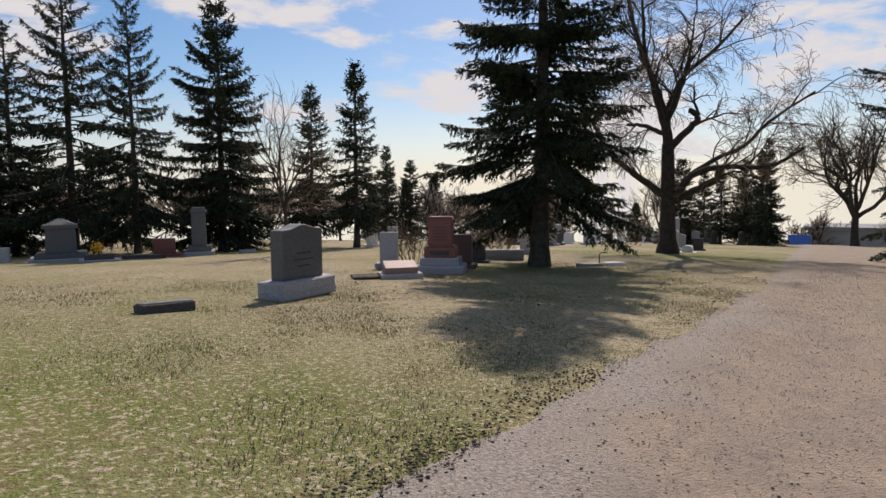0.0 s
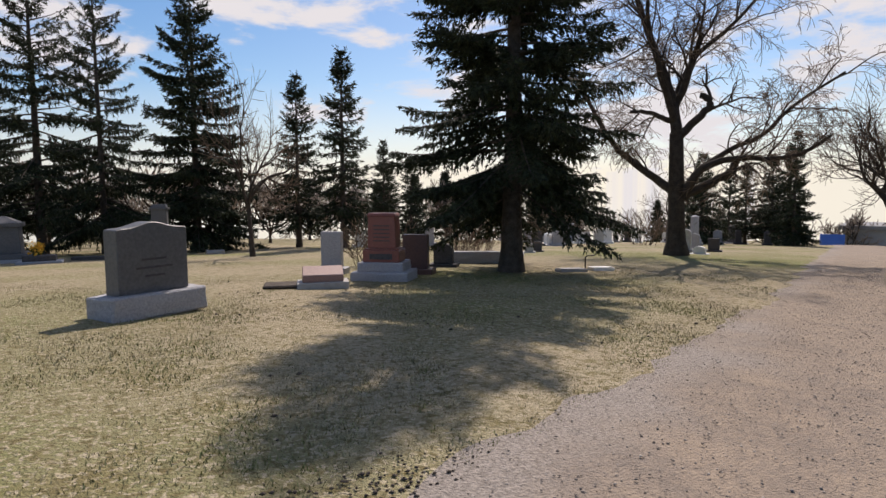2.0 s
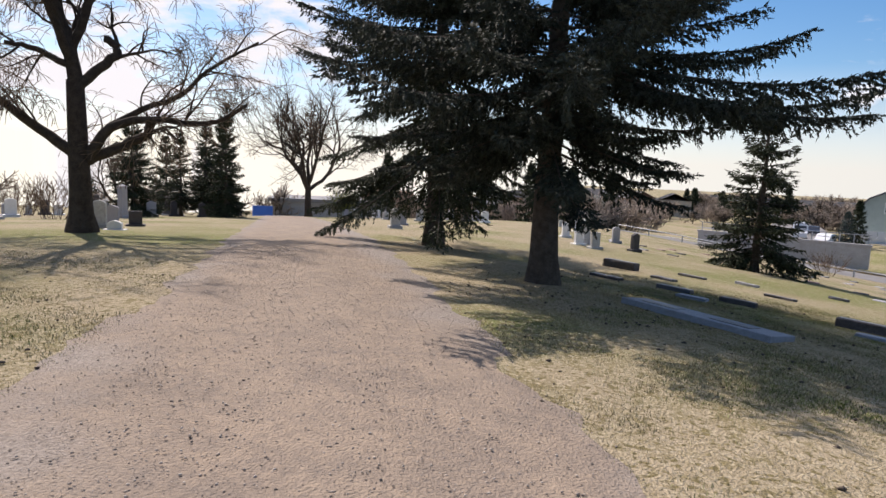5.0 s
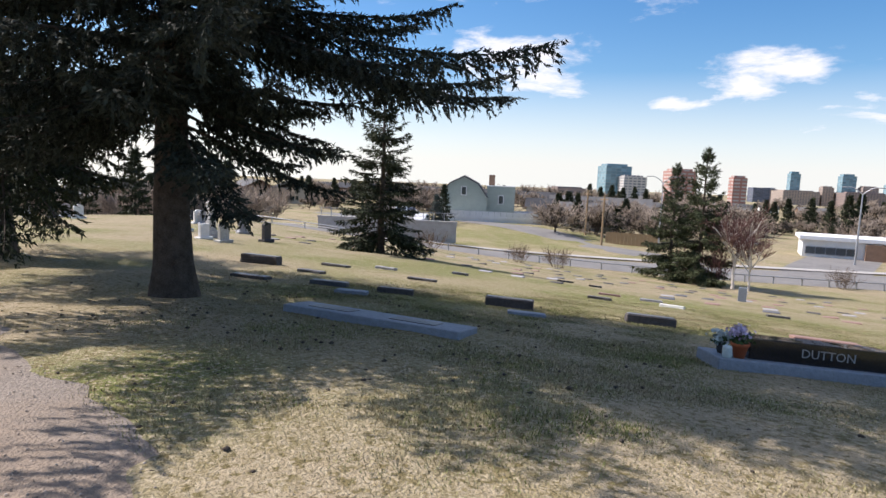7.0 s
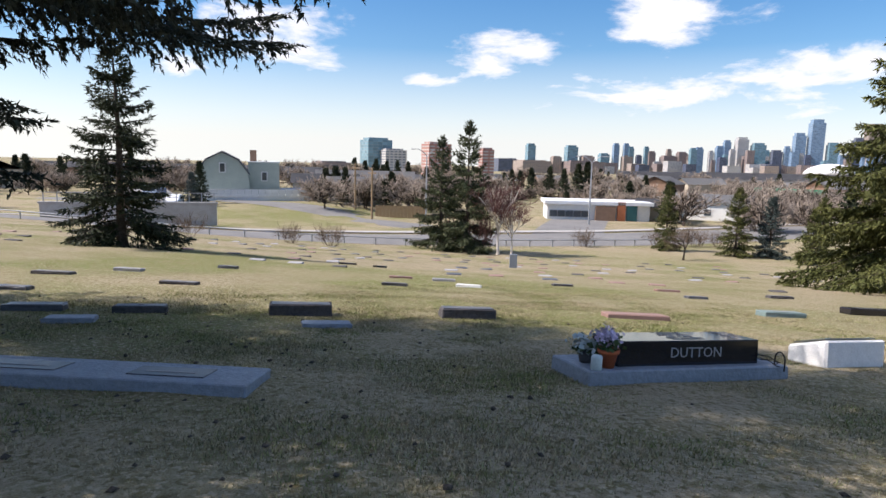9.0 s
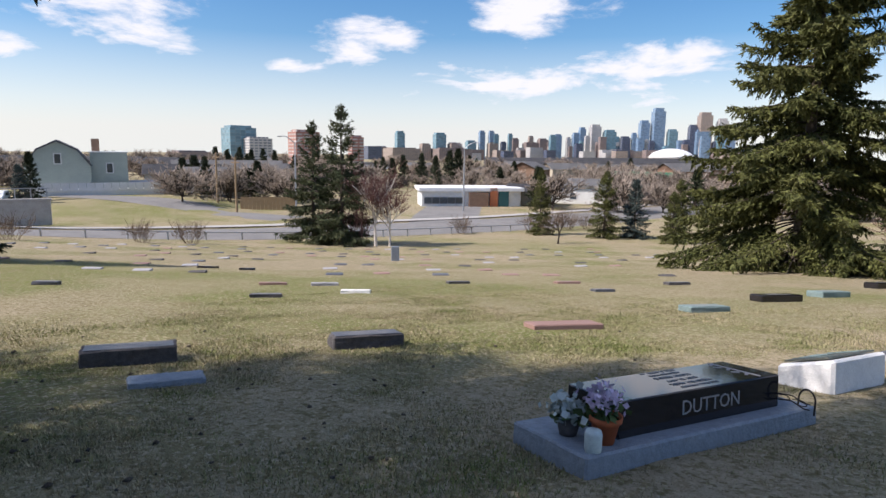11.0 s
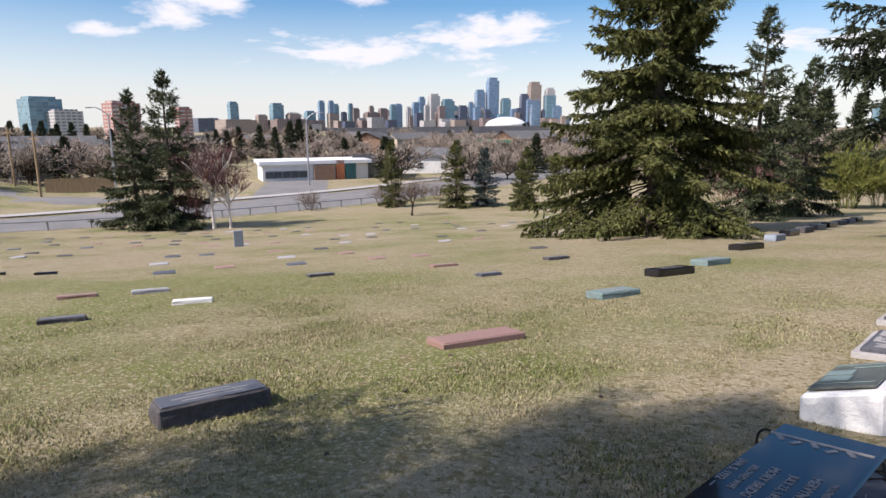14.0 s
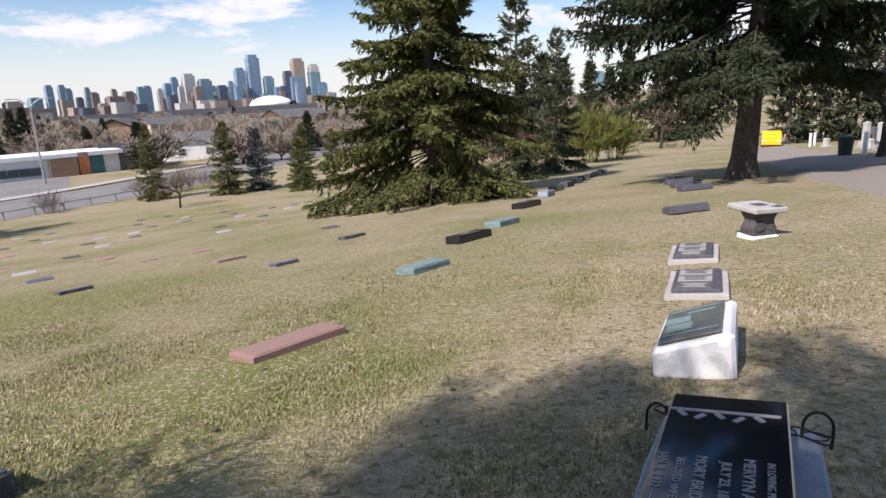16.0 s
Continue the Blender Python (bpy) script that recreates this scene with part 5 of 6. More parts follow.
for k in range(34):
    a, d = radians(rng.uniform(30, 62)), rng.uniform(38, 62)
    x, y = 2.7 + d * math.cos(a), 5.3 + d * math.sin(a)
    if abs((x - 33) * -0.48 + (y - 21.4) * 0.88) < 3.5:
        continue
    if k % 4 == 0:
        pillar((x, y), rng.uniform(0, 90), 0.36, rng.uniform(1.2, 1.9), MATS[k % 3], "tall old marble monument on the far lawn", ("pyramid", "flat")[k % 2])
    else:
        tablet((x, y), -45 + rng.normal(0, 10), rng.uniform(0.4, 0.6), rng.uniform(0.6, 1.1), 0.16, MATS[k % 4], "distant weathered headstone on the lawn", ("round", "gable", "flat")[k % 3])
for k in range(16):
    a, d = radians(rng.uniform(2, 24)), rng.uniform(42, 60)
    x, y = 2.7 + d * math.cos(a), 5.3 + d * math.sin(a)
    if abs((x - 33) * -0.48 + (y - 21.4) * 0.88) < 3.5:
        continue
    tablet((x, y), -60 + rng.normal(0, 10), rng.uniform(0.35, 0.6), rng.uniform(0.6, 1.0), 0.16, MATS[k % 4], "distant weathered headstone on the lawn", ("round", "gable", "flat")[k % 3])
for k in range(12):
    x, y = 10 + rng.uniform(0, 16), 29 + rng.uniform(0, 10)
    tablet((x, y), -10 + rng.normal(0, 10), rng.uniform(0.4, 0.6), rng.uniform(0.6, 1.1), 0.18, MATS[k % 4], "old headstone in the tree shade", ("round", "gable", "flat")[k % 3])
tablet((30.2, -19.1), 45, 0.4, 0.75, 0.12, BLUE_STONE, "pale upright stone alone on the slope", "flat", False)


# ---- the town below ----
def gable_house(at, turn, w, d, h, wall, roof, label, pitch=0.45, group="houses", chimney=False):
    t = thing("house", (at[0], at[1], gz(*at) - 0.3), label, "house", group, turn)
    part("wall", box((w, d, h)), wall, t)
    r = h + d / 2 * pitch
    bm = bmesh.new()
    o = 0.45
    vs = [bm.verts.new(p) for p in ((-w / 2 - o, -d / 2 - o, h - o * pitch), (w / 2 + o, -d / 2 - o, h - o * pitch), (w / 2 + o, 0, r), (-w / 2 - o, 0, r), (-w / 2 - o, d / 2 + o, h - o * pitch), (w / 2 + o, d / 2 + o, h - o * pitch))]
    for q in ((0, 1, 2, 3), (3, 2, 5, 4)):
        bm.faces.new([vs[i] for i in q])
    bmesh.ops.solidify(bm, geom=bm.faces[:], thickness=-0.16)
    roof_ob = part("roof", bm, roof, t)
    for sx in (-1, 1):
        bm = bmesh.new()
        bm.faces.new([bm.verts.new((sx * w / 2, y, z)) for y, z in ((-d / 2, h - 0.01), (d / 2, h - 0.01), (0, r - 0.02))])
        bmesh.ops.solidify(bm, geom=bm.faces[:], thickness=0.1 * sx)
        part("gable", bm, wall, t)
    storeys = max(1, int(h / 2.7))
    for s in range(storeys):
        for k in range(max(2, int(w / 3.2))):
            x = -w / 2 + w * (k + 0.5) / max(2, int(w / 3.2))
            for sy in (-1, 1):
                f = part("window", box((1.25, 0.08, 1.15), (x, sy * (d / 2 + 0.02), 1.0 + 2.7 * s)), PAINT_WHITE, t)
                part("pane", box((1.05, 0.05, 0.95), (x, sy * (d / 2 + 0.05), 1.1 + 2.7 * s)), PANE, f)
        for sx in (-1, 1):
            f = part("window", box((0.08, 1.15, 1.15), (sx * (w / 2 + 0.02), 0.8, 1.0 + 2.7 * s)), PAINT_WHITE, t)
            part("pane", box((0.05, 0.95, 0.95), (sx * (w / 2 + 0.05), 0.8, 1.1 + 2.7 * s)), PANE, f)
    if chimney:
        part("chimney", box((0.9, 0.7, r + 0.8), (w * 0.3, d * 0.2, 0)), BRICK_BROWN, roof_ob)
    return t


def gambrel_house():
    x, y = spot(-21.9, 112, (8.2, 5.4))
    t = thing("gambrel_house", (x, y, gz(x, y) - 0.2), "sage green barn-roofed house with white fenced deck", "house", turn=246)
    w, h = 8.2, 4.6
    pts = [(-w / 2, 0), (w / 2, 0), (w / 2, h), (w * 0.30, h + 2.1), (0, h + 3.3), (-w * 0.30, h + 2.1), (-w / 2, h)]
    part("wall", outline_slab(pts, 9.0, (0, 0, 0), 0), PAINT_GREEN, t)
    cap = [(w / 2 + 0.25, h - 0.25), (w * 0.31, h + 2.2), (0, h + 3.5), (-w * 0.31, h + 2.2), (-w / 2 - 0.25, h - 0.25), (-w / 2, h - 0.25), (-w * 0.30, h + 2.02), (0, h + 3.22), (w * 0.30, h + 2.02), (w / 2, h - 0.25)]
    part("roof", outline_slab(cap, 9.5, (0, 0, 0), 0), ROOF_DARK, t)
    part("extension", box((5.0, 7.0, 6.3), (6.55, 1.0, 0)), PAINT_GREEN, t)
    part("parapet", box((5.3, 7.3, 0.18), (6.55, 1.0, 6.29)), PAINT_WHITE, t)
    part("chimney", box((1.1, 0.9, 8.4), (4.9, 2.2, 0)), BRICK_BROWN, t)
    for x0, z0 in ((0.0, 4.6), (6.6, 3.2)):
        for sy in (-1,):
            f = part("window", box((1.0, 0.1, 1.6), (x0, -4.53 if x0 == 0 else -2.53, z0)), PAINT_WHITE, t)
            part("pane", box((0.75, 0.06, 1.35), (x0, -4.58 if x0 == 0 else -2.58, z0 + 0.12)), PANE, f)
    part("deck", box((17.0, 3.2, 1.1), (5.0, -6.0, 0)), PAINT_WHITE, t)
    for k in range(17):
        part("fence_panel", box((1.0, 0.08, 1.15), (13.4 - 1.05 * k, -7.7, 0.9)), PAINT_WHITE, t)
    part("side_deck", box((6.0, 6.0, 1.9), (12.0, -1.0, 0)), PAINT_GREY, t)


gambrel_house()
# embankment wall and bank below the house
wx, wy = spot(-14.6, 75, (8.2, 5.4))
rw = thing("retaining_wall", (wx, wy, gz(wx, wy) - 0.4), "grey concrete retaining wall below the car park", "retaining wall", turn=63, kind="structure")
part("panel", box((17.5, 0.5, 2.4)), CONCRETE, rw)
part("coping", box((17.7, 0.7, 0.2), (0, 0, 2.398)), CONCRETE, rw)
for k in range(14):
    part("rail_post", box((0.08, 0.08, 1.0), (-8.5 + 1.3 * k, 0, 2.597)), STEEL, rw)
part("rail", box((17.5, 0.06, 0.06), (0, 0, 3.55)), STEEL, rw)
lot = [spot(a, d, (8.2, 5.4)) for a, d in ((-14.2, 78), (-15.0, 100), (-15.4, 120), (-15.6, 150), (-15.2, 190))]
ribbon("road", lot, [6.0, 6.5, 6.0, 5.0, 4.0], ASPHALT, "grey car park rising behind the wall", "car park", lift=1.2, across=3, step=3.0)


def car(at, turn, paint, label, van=False, lift=0.0):
    L, W, H = (5.4, 2.0, 2.5) if van else (4.4, 1.78, 1.45)
    t = thing("van" if van else "car", (at[0], at[1], gz(*at) + 0.05 + lift), label, "van" if van else "car", "parked vehicles", turn)
    side = [(-L / 2, 0.25), (L / 2, 0.25), (L / 2, 0.75), (L * 0.28, 0.95), (L * 0.12, H), (-L * 0.34, H), (-L * 0.46, 0.95), (-L / 2, 0.9)]
    if van:
        side = [(-L / 2, 0.3), (L / 2, 0.3), (L / 2, 1.0), (L * 0.38, 1.35), (L * 0.28, H), (-L / 2, H)]
    body = part("body", outline_slab(side, W, (0, 0, 0), 0.06), paint, t)
    zc = H * 0.72
    for sy in (-1, 1):
        part("side_window", box((L * 0.38, 0.03, H * 0.24), (-L * 0.1, sy * W / 2, zc - H * 0.1)), PANE, body)
        for x in (-L * 0.31, L * 0.31):
            wh = part("wheel", lathe([(0.1, -0.1), (0.32, -0.1), (0.33, 0.0), (0.32, 0.1), (0.1, 0.1)], 18), RUBBER, t)
            wh.matrix_local = pose(x, sy * (W / 2 - 0.08), 0.32, 90)
            part("rim", lathe([(0.05, -0.105), (0.2, -0.105), (0.2, 0.105), (0.05, 0.105)], 12), STEEL, wh)
        part("tail_lamp", box((0.05, 0.34, 0.16), (-L / 2 - 0.01, sy * W * 0.36, 0.75)), LAMP_RED, body)
        part("headlamp", box((0.05, 0.34, 0.14), (L / 2, sy * W * 0.36, 0.62)), PAINT_WHITE, body)
    part("rear_window", box((0.04, W * 0.74, H * 0.22), (-L * 0.445 if not van else -L / 2 - 0.005, 0, zc - H * 0.08)), PANE, body)
    part("windscreen", box((0.04, W * 0.8, H * 0.2), (L * 0.215 if not van else L * 0.35, 0, zc - H * 0.1)), PANE, body)
    part("number_plate", box((0.03, 0.36, 0.12), (-L / 2 - 0.015, 0, 0.6)), PAINT_WHITE, body)
    return t


car((-19.8, -63.8), 65, CAR_YELLOW, "bright yellow car on the cemetery lane")
car(spot(-17.9, 94, (8.2, 5.4)), 150, CAR_WHITE, "white car in the car park", lift=1.2)
car(spot(-16.0, 106, (8.2, 5.4)), 165, CAR_WHITE, "white van in the car park", van=True, lift=1.2)
car(spot(-16.9, 122, (8.2, 5.4)), 165, CAR_DARK, "dark car in the car park", lift=1.2)
car(spot(-33.5, 118), 30, CAR_WHITE, "white car parked in an alley")


def flat_hall():
    x, y = spot(-55.6, 97)
    t = thing("community_hall", (x, y, gz(x, y) - 1.0), "low white flat-roofed hall with orange brick end and teal panel", "building", turn=-55.4 + 90 + 10)
    part("wall", box((15.5, 7.0, 3.4)), PAINT_WHITE, t)
    part("roof", box((16.4, 8.0, 0.5), (0, 0, 3.398)), ROOF_WHITE, t)
    part("end_block", box((3.0, 7.6, 3.2), (-1.0, 0.4, 0)), BRICK_BROWN, t)
    part("orange_pier", box((1.2, 0.5, 3.9), (-3.4, 3.75, 0)), BRICK_ORANGE, t)
    part("teal_panel", box((1.6, 0.3, 3.4), (-5.0, 3.6, 0)), TEAL_PANEL, t)
    for k in range(5):
        f = part("window", box((1.3, 0.1, 1.1), (2.0 + 1.5 * k * 0.8, 3.5, 1.4)), PAINT_GREY, t)
        part("pane", box((1.1, 0.06, 0.9), (2.0 + 1.5 * k * 0.8, 3.55, 1.5)), PANE, f)


flat_hall()
x, y = spot(-71.2, 150)
gable_house((x, y), 10, 13, 8, 3.6, PAINT_BEIGE, ROOF_GREEN, "cream house with a green metal roof", 0.35)
x, y = spot(-65.5, 108)
gable_house((x, y), 20, 12, 7, 3.4, PAINT_WHITE, ROOF_GREY, "white two-storey house with grey roof", 0.3)
x, y = spot(-61.5, 100)
gable_house((x, y), 20, 7, 6, 2.6, PAINT_BEIGE, ROOF_DARK, "small brown-roofed house by the street", 0.35)
x, y = spot(-33.0, 110)
gable_house((x, y), 60, 10, 8, 3.0, PAINT_WHITE, ROOF_GREY, "white house with a grey gable roof", 0.5)
x, y = spot(-30.2, 126)
gable_house((x, y), 60, 13, 8, 3.4, PAINT_GREY, ROOF_DARK, "grey house with a dark roof", 0.4)


def terrace(az0, az1, d, n, h, wall, roof, label):
    for k in range(n):
        a = az0 + (az1 - az0) * (k + 0.5) / n
        x, y = spot(a, d)
        w = d * radians(abs(az1 - az0)) / n * 0.98
        gable_house((x, y), a - 90, w, 11, h, wall if k % 2 else PAINT_GREY, roof, label, 0.55, "terraced blocks")


terrace(-57, -64, 330, 3, 5.4, PAINT_WHITE, ROOF_DARK, "long terraced block with a dark pitched roof")
terrace(-64, -77, 345, 5, 5.8, PAINT_GREY, ROOF_DARK, "long terraced block with a dark pitched roof")
terrace(-29.5, -38.5, 190, 6, 3.4, PAINT_WHITE, ROOF_GREY, "row of pale town houses with grey roofs")

rng = np.random.default_rng(404)
house_spots = []
for k in range(60):
    a, d = rng.uniform(-84, -18), rng.uniform(135, 520)
    if d > 300 and -78 < a < -56 and d < 380:
        continue
    x, y = spot(a, d)
    if any(math.hypot(x - u, y - v) < 15 for u, v in house_spots) or (a > -29 and d < 190):
        continue
    house_spots.append((x, y))
    gable_house((x, y), rng.choice([10, 55, 100, 145]), rng.uniform(9, 13), rng.uniform(7, 9), rng.choice([2.8, 3.0, 5.2]), (PAINT_WHITE, PAINT_BEIGE, PAINT_GREY, BRICK_BROWN)[k % 4], (ROOF_DARK, ROOF_GREY)[k % 2], "house among bare trees in the valley", 0.42)
for k in range(9):
    a, d = -8 - 2.6 * k, rng.uniform(230, 300)
    x, y = spot(a, d)
    gable_house((x, y), rng.uniform(0, 90), 12, 9, 5.0, (PAINT_BEIGE, BRICK_BROWN, PAINT_GREY)[k % 3], ROOF_DARK, "house on the far hillside", 0.45)

# bare trees and hedges of the valley
veil = bare_tree(7.5, 15, 0.16, levels=4, limbs=8, fork=0.14, spread=0.85, min_r=0.05, split=3, twig=TWIG_PALE)
veil2 = shrub(4.6, 4.5, 27, 34, TWIG_PALE, name="bare_thicket", levels=3, min_r=0.06)
sp1, sp2, sp3 = [], [], []
for k in range(500):
    a, d = rng.uniform(-100, -6), 88 + 420 * rng.random() ** 1.7
    x, y = spot(a, d)
    if any(math.hypot(x - u, y - v) < 9 for u, v in house_spots):
        continue
    if a > -29 and d < 135 or (-61 < a < -48 and d < 100) or (-47 < a < -30 and d < 100 and rng.random() < 0.3):
        continue
    if d < 100 and rng.random() < 0.4:
        continue
    s = (x, y, rng.uniform(0.42, 0.80) * (1.0 if d < 170 else 1.4 if d < 300 else 1.7), rng.uniform(0, 360), 1.35)
    (sp1, sp2, sp3)[0 if k % 2 == 0 else (1 if k % 3 else 2)].append(s)
for k in range(120):
    a, d = (rng.uniform(-47, -30), rng.uniform(96, 200)) if k % 2 else (rng.uniform(-80, -58), rng.uniform(104, 260))
    x, y = spot(a, d)
    if any(math.hypot(x - u, y - v) < 8 for u, v in house_spots) or (-66.5 < a < -60 and d < 118) or (-73 < a < -69 and 140 < d < 160) or (-35 < a < -28 and 104 < d < 134):
        continue
    (sp1 if k % 3 else sp2).append((x, y, rng.uniform(0.5, 0.85), rng.uniform(0, 360), 1.3))
plant(veil, sp1, "leafless brown tree in the valley", "bare tree", "valley trees")
plant(veil2, sp2, "leafless brown thicket in the valley", "thicket", "valley thickets")
valley = spruce(8.0, 2.0, 0.5, 101, 60, 0.5, 2.6, droop=0.3, trunk_r=0.16, power=0.8)
extra = [(*spot(a, d), s, 40 * a) for a, d, s in ((-48.5, 150, 0.9), (-49.5, 160, 1.0), (-51.2, 155, 1.05), (-52.5, 165, 1.0), (-53.8, 150, 1.15), (-54.6, 152, 1.2), (-47.0, 170, 0.8), (-58.5, 130, 0.7), (-59.8, 135, 0.85), (-34.0, 230, 1.2), (-35.0, 230, 1.3), (-36.0, 235, 1.2), (-37.0, 235, 1.25), (-33.0, 228, 1.3), (-38.0, 240, 1.2), (-31.9, 105, 0.75), (-14.0, 170, 1.3), (-12.0, 175, 1.2), (-9.0, 170, 1.0))]
plant(valley, extra + sp3, "dark spruce among the valley houses", "spruce tree", "valley spruces")
sx, sy = spot(-20.0, 99, (8.2, 5.4))
wall_spruce = copy_thing(valley, Matrix.Identity(4))
wall_spruce.matrix_basis = pose(sx, sy, gz(sx, sy) + 0.6) @ Matrix.Diagonal((0.75, 0.75, 0.75, 1))
belt, belt_sp = [], []
for k in range(95):
    a, d = rng.uniform(-10, 22), rng.uniform(75, 210)
    x, y = spot(a, d)
    if abs((x - 33) * -0.48 + (y - 21.4) * 0.88) < 6 or a < -3 and d < 150:
        continue
    (belt_sp if k % 5 == 0 else belt).append((x, y, rng.uniform(0.7, 1.1), rng.uniform(0, 360)))
plant(copy_thing(veil2, Matrix.Identity(4)), belt, "leafless brown thicket on the far hillside", "thicket", "hillside thickets")
plant(copy_thing(valley, Matrix.Identity(4)), belt_sp, "dark spruce on the far hillside", "spruce tree", "hillside spruces")
for k in range(8):
    x, y = spot(-5 + 3.2 * k, 190 + 14 * (k % 3))
    gable_house((x, y), 20 * k, 12, 9, 5.0, (PAINT_BEIGE, BRICK_BROWN, PAINT_WHITE)[k % 3], (ROOF_DARK, ROOF_GREY)[k % 2], "house among trees on the far hillside", 0.45)
# spruces and bare trees past the lane end
plant(copy_thing(valley, Matrix.Identity(4)), [(-22 + 3.2 * k, -92 + 2.2 * (k % 3), 1.3 + 0.1 * (k % 4), 50 * k) for k in range(9)] + [(-34 + 2.6 * k, -62 - 1.5 * k, 1.4, 33 * k) for k in range(5)], "dark spruce closing the view along the lane", "spruce tree", "lane-end spruces")
plant(copy_thing(veil, Matrix.Identity(4)), [(-9 + 3.5 * k, -88 - 2 * (k % 2), 0.9, 77 * k) for k in range(8)], "leafless tree beyond the slope", "bare tree", "lane-end bare trees")
plant(copy_thing(veil, Matrix.Identity(4)), [(64 + 3 * k, 48 + 5 * ((k * 7) % 5), 0.8, 60 * k) for k in range(7)] + [(16 + 4.5 * k, 58 + 3 * (k % 3), 0.75, 45 * k) for k in range(8)] + [(-14 + 3 * k, 40 + 3 * (k % 3), 0.6, 70 * k) for k in range(9)], "leafless tree behind the graves", "bare tree", "back bare trees")
plant(copy_thing(valley, Matrix.Identity(4)), [(-19 + 3.4 * k, 40 + 2 * (k % 3), 0.95 + 0.1 * (k % 3), 61 * k) for k in range(4)] + [(20 + 5.2 * k, 52 + 4 * (k % 3), 0.6 + 0.12 * (k % 3), 41 * k) for k in range(7)] + [(72 + 4 * k, 30 - 5 * k, 1.0, 20 * k) for k in range(6)], "dark spruce behind the old graves", "spruce tree", "back spruces")


# ---- towers ----
def tower(az, d, w, top, mat, label, cap=True):
    x, y = spot(az, d)
    z0 = gz(x, y) - 2
    t = thing("tower_block", (x, y, z0), label, "tower", "skyline towers", turn=az + 20)
    h = top - z0
    part("facade", box((w * 0.78, w * 0.78, h * (0.94 if cap else 1))), mat, t)
    if cap:
        part("penthouse", box((w * 0.55, w * 0.62, h * 0.062), (0.05 * w, 0, h * 0.938)), mat, t)
    return t


TOWERS_GLASS_BLUE = [(-56.64, 2900, 32.0, 96.0), (-57.5, 2900, 29.0, 96.0), (-65.05, 2900, 40.0, 90.0), (-65.57, 2900, 34.0, 114.0), (-66.68, 2900, 45.0, 99.0), (-70.0, 2900, 26.0, 91.0), (-70.79, 2900, 50.0, 144.0), (-71.91, 2900, 61.0, 196.0), (-75.44, 2900, 74.0, 104.0), (-77.56, 2900, 53.0, 73.0), (-63.46, 2900, 37.0, 83.0)]
TOWERS_GLASS_TEAL = [(-49.18, 1700, 28.0, 53.0), (-52.79, 1700, 37.0, 50.0), (-55.63, 2900, 53.0, 51.0), (-59.2, 2900, 24.0, 84.0), (-67.92, 2900, 61.0, 103.0), (-73.11, 2900, 48.0, 106.0), (-76.99, 2900, 56.0, 126.0), (-57.91, 2900, 29.0, 82.0)]
TOWERS_GLASS_DARK = [(-69.25, 2900, 48.0, 75.0), (-74.73, 2900, 42.0, 125.0), (-58.6, 2900, 29.0, 47.0), (-76.61, 2900, 37.0, 56.0)]
TOWERS_FACE_TAN = [(-49.36, 1700, 102.0, 9.0), (-51.49, 1700, 31.0, 21.0), (-65.72, 2900, 32.0, 59.0), (-57.62, 2900, 53.0, 43.0), (-62.92, 2900, 58.0, 31.0), (-54.2, 1700, 40.0, 24.0), (-75.63, 2900, 63.0, 176.0)]
TOWERS_FACE_BROWN = [(-53.75, 1700, 118.0, 10.0), (-61.04, 2900, 74.0, 46.0), (-62.1, 2900, 48.0, 63.0), (-62.74, 2900, 37.0, 53.0), (-59.64, 2900, 37.0, 64.0), (-72.09, 2900, 48.0, 41.0), (-70.41, 2900, 32.0, 30.0), (-64.67, 2900, 37.0, 30.0)]
TOWERS_FACE_PALE = [(-66.67, 2900, 56.0, 126.0), (-64.4, 2900, 24.0, 70.0), (-68.47, 2900, 79.0, 18.0), (-60.18, 2900, 58.0, 20.0), (-66.94, 2900, 69.0, 16.0), (-76.99, 2900, 48.0, 150.0)]
for mat, rows, words in ((GLASS_BLUE, TOWERS_GLASS_BLUE, "blue glass office tower on the skyline"), (GLASS_TEAL, TOWERS_GLASS_TEAL, "teal glass apartment tower on the skyline"), (GLASS_DARK, TOWERS_GLASS_DARK, "dark glass office tower on the skyline"),
                         (FACE_TAN, TOWERS_FACE_TAN, "tan masonry block on the skyline"), (FACE_BROWN, TOWERS_FACE_BROWN, "brown brick block on the skyline"), (FACE_PALE, TOWERS_FACE_PALE, "pale concrete tower on the skyline")):
    for row in rows:
        tower(*row, mat, words)
rng = np.random.default_rng(55)
for k in range(40):
    a = rng.uniform(-79, -46)
    tower(a, 2500 + 40 * k % 300, rng.uniform(35, 80), rng.uniform(-8, 22), (FACE_TAN, FACE_BROWN, FACE_PALE, GLASS_DARK)[k % 4], "low block at the foot of the skyline", False)
for k in range(34):
    tower(rng.uniform(-79, -61), 2600 + 17 * k, rng.uniform(22, 42), rng.uniform(22, 82), (GLASS_BLUE, FACE_PALE, GLASS_TEAL, FACE_BROWN, GLASS_DARK, FACE_TAN)[k % 6], "slim tower in the crowded skyline", k % 3 > 0)
tower(-102.0, 2400, 40, 55, GLASS_TEAL, "teal glass tower beyond the trees")
tower(-98.0, 2500, 30, 36, GLASS_BLUE, "blue glass tower beyond the trees")
tower(-40.6, 620, 30, 20, FACE_RED, "red brick apartment block with pale balconies")
tower(-45.2, 640, 16, 16, FACE_RED, "red brick apartment block with pale balconies")
tower(-35.1, 900, 46, 32, GLASS_TEAL, "wide teal glass block with a white roof band")
tower(-36.6, 880, 40, 17, FACE_PALE, "pale stepped office block")
tower(-31.0, 420, 26, 0, FACE_BROWN, "low brown flat-roofed block")
x, y = spot(-73.2, 1500)
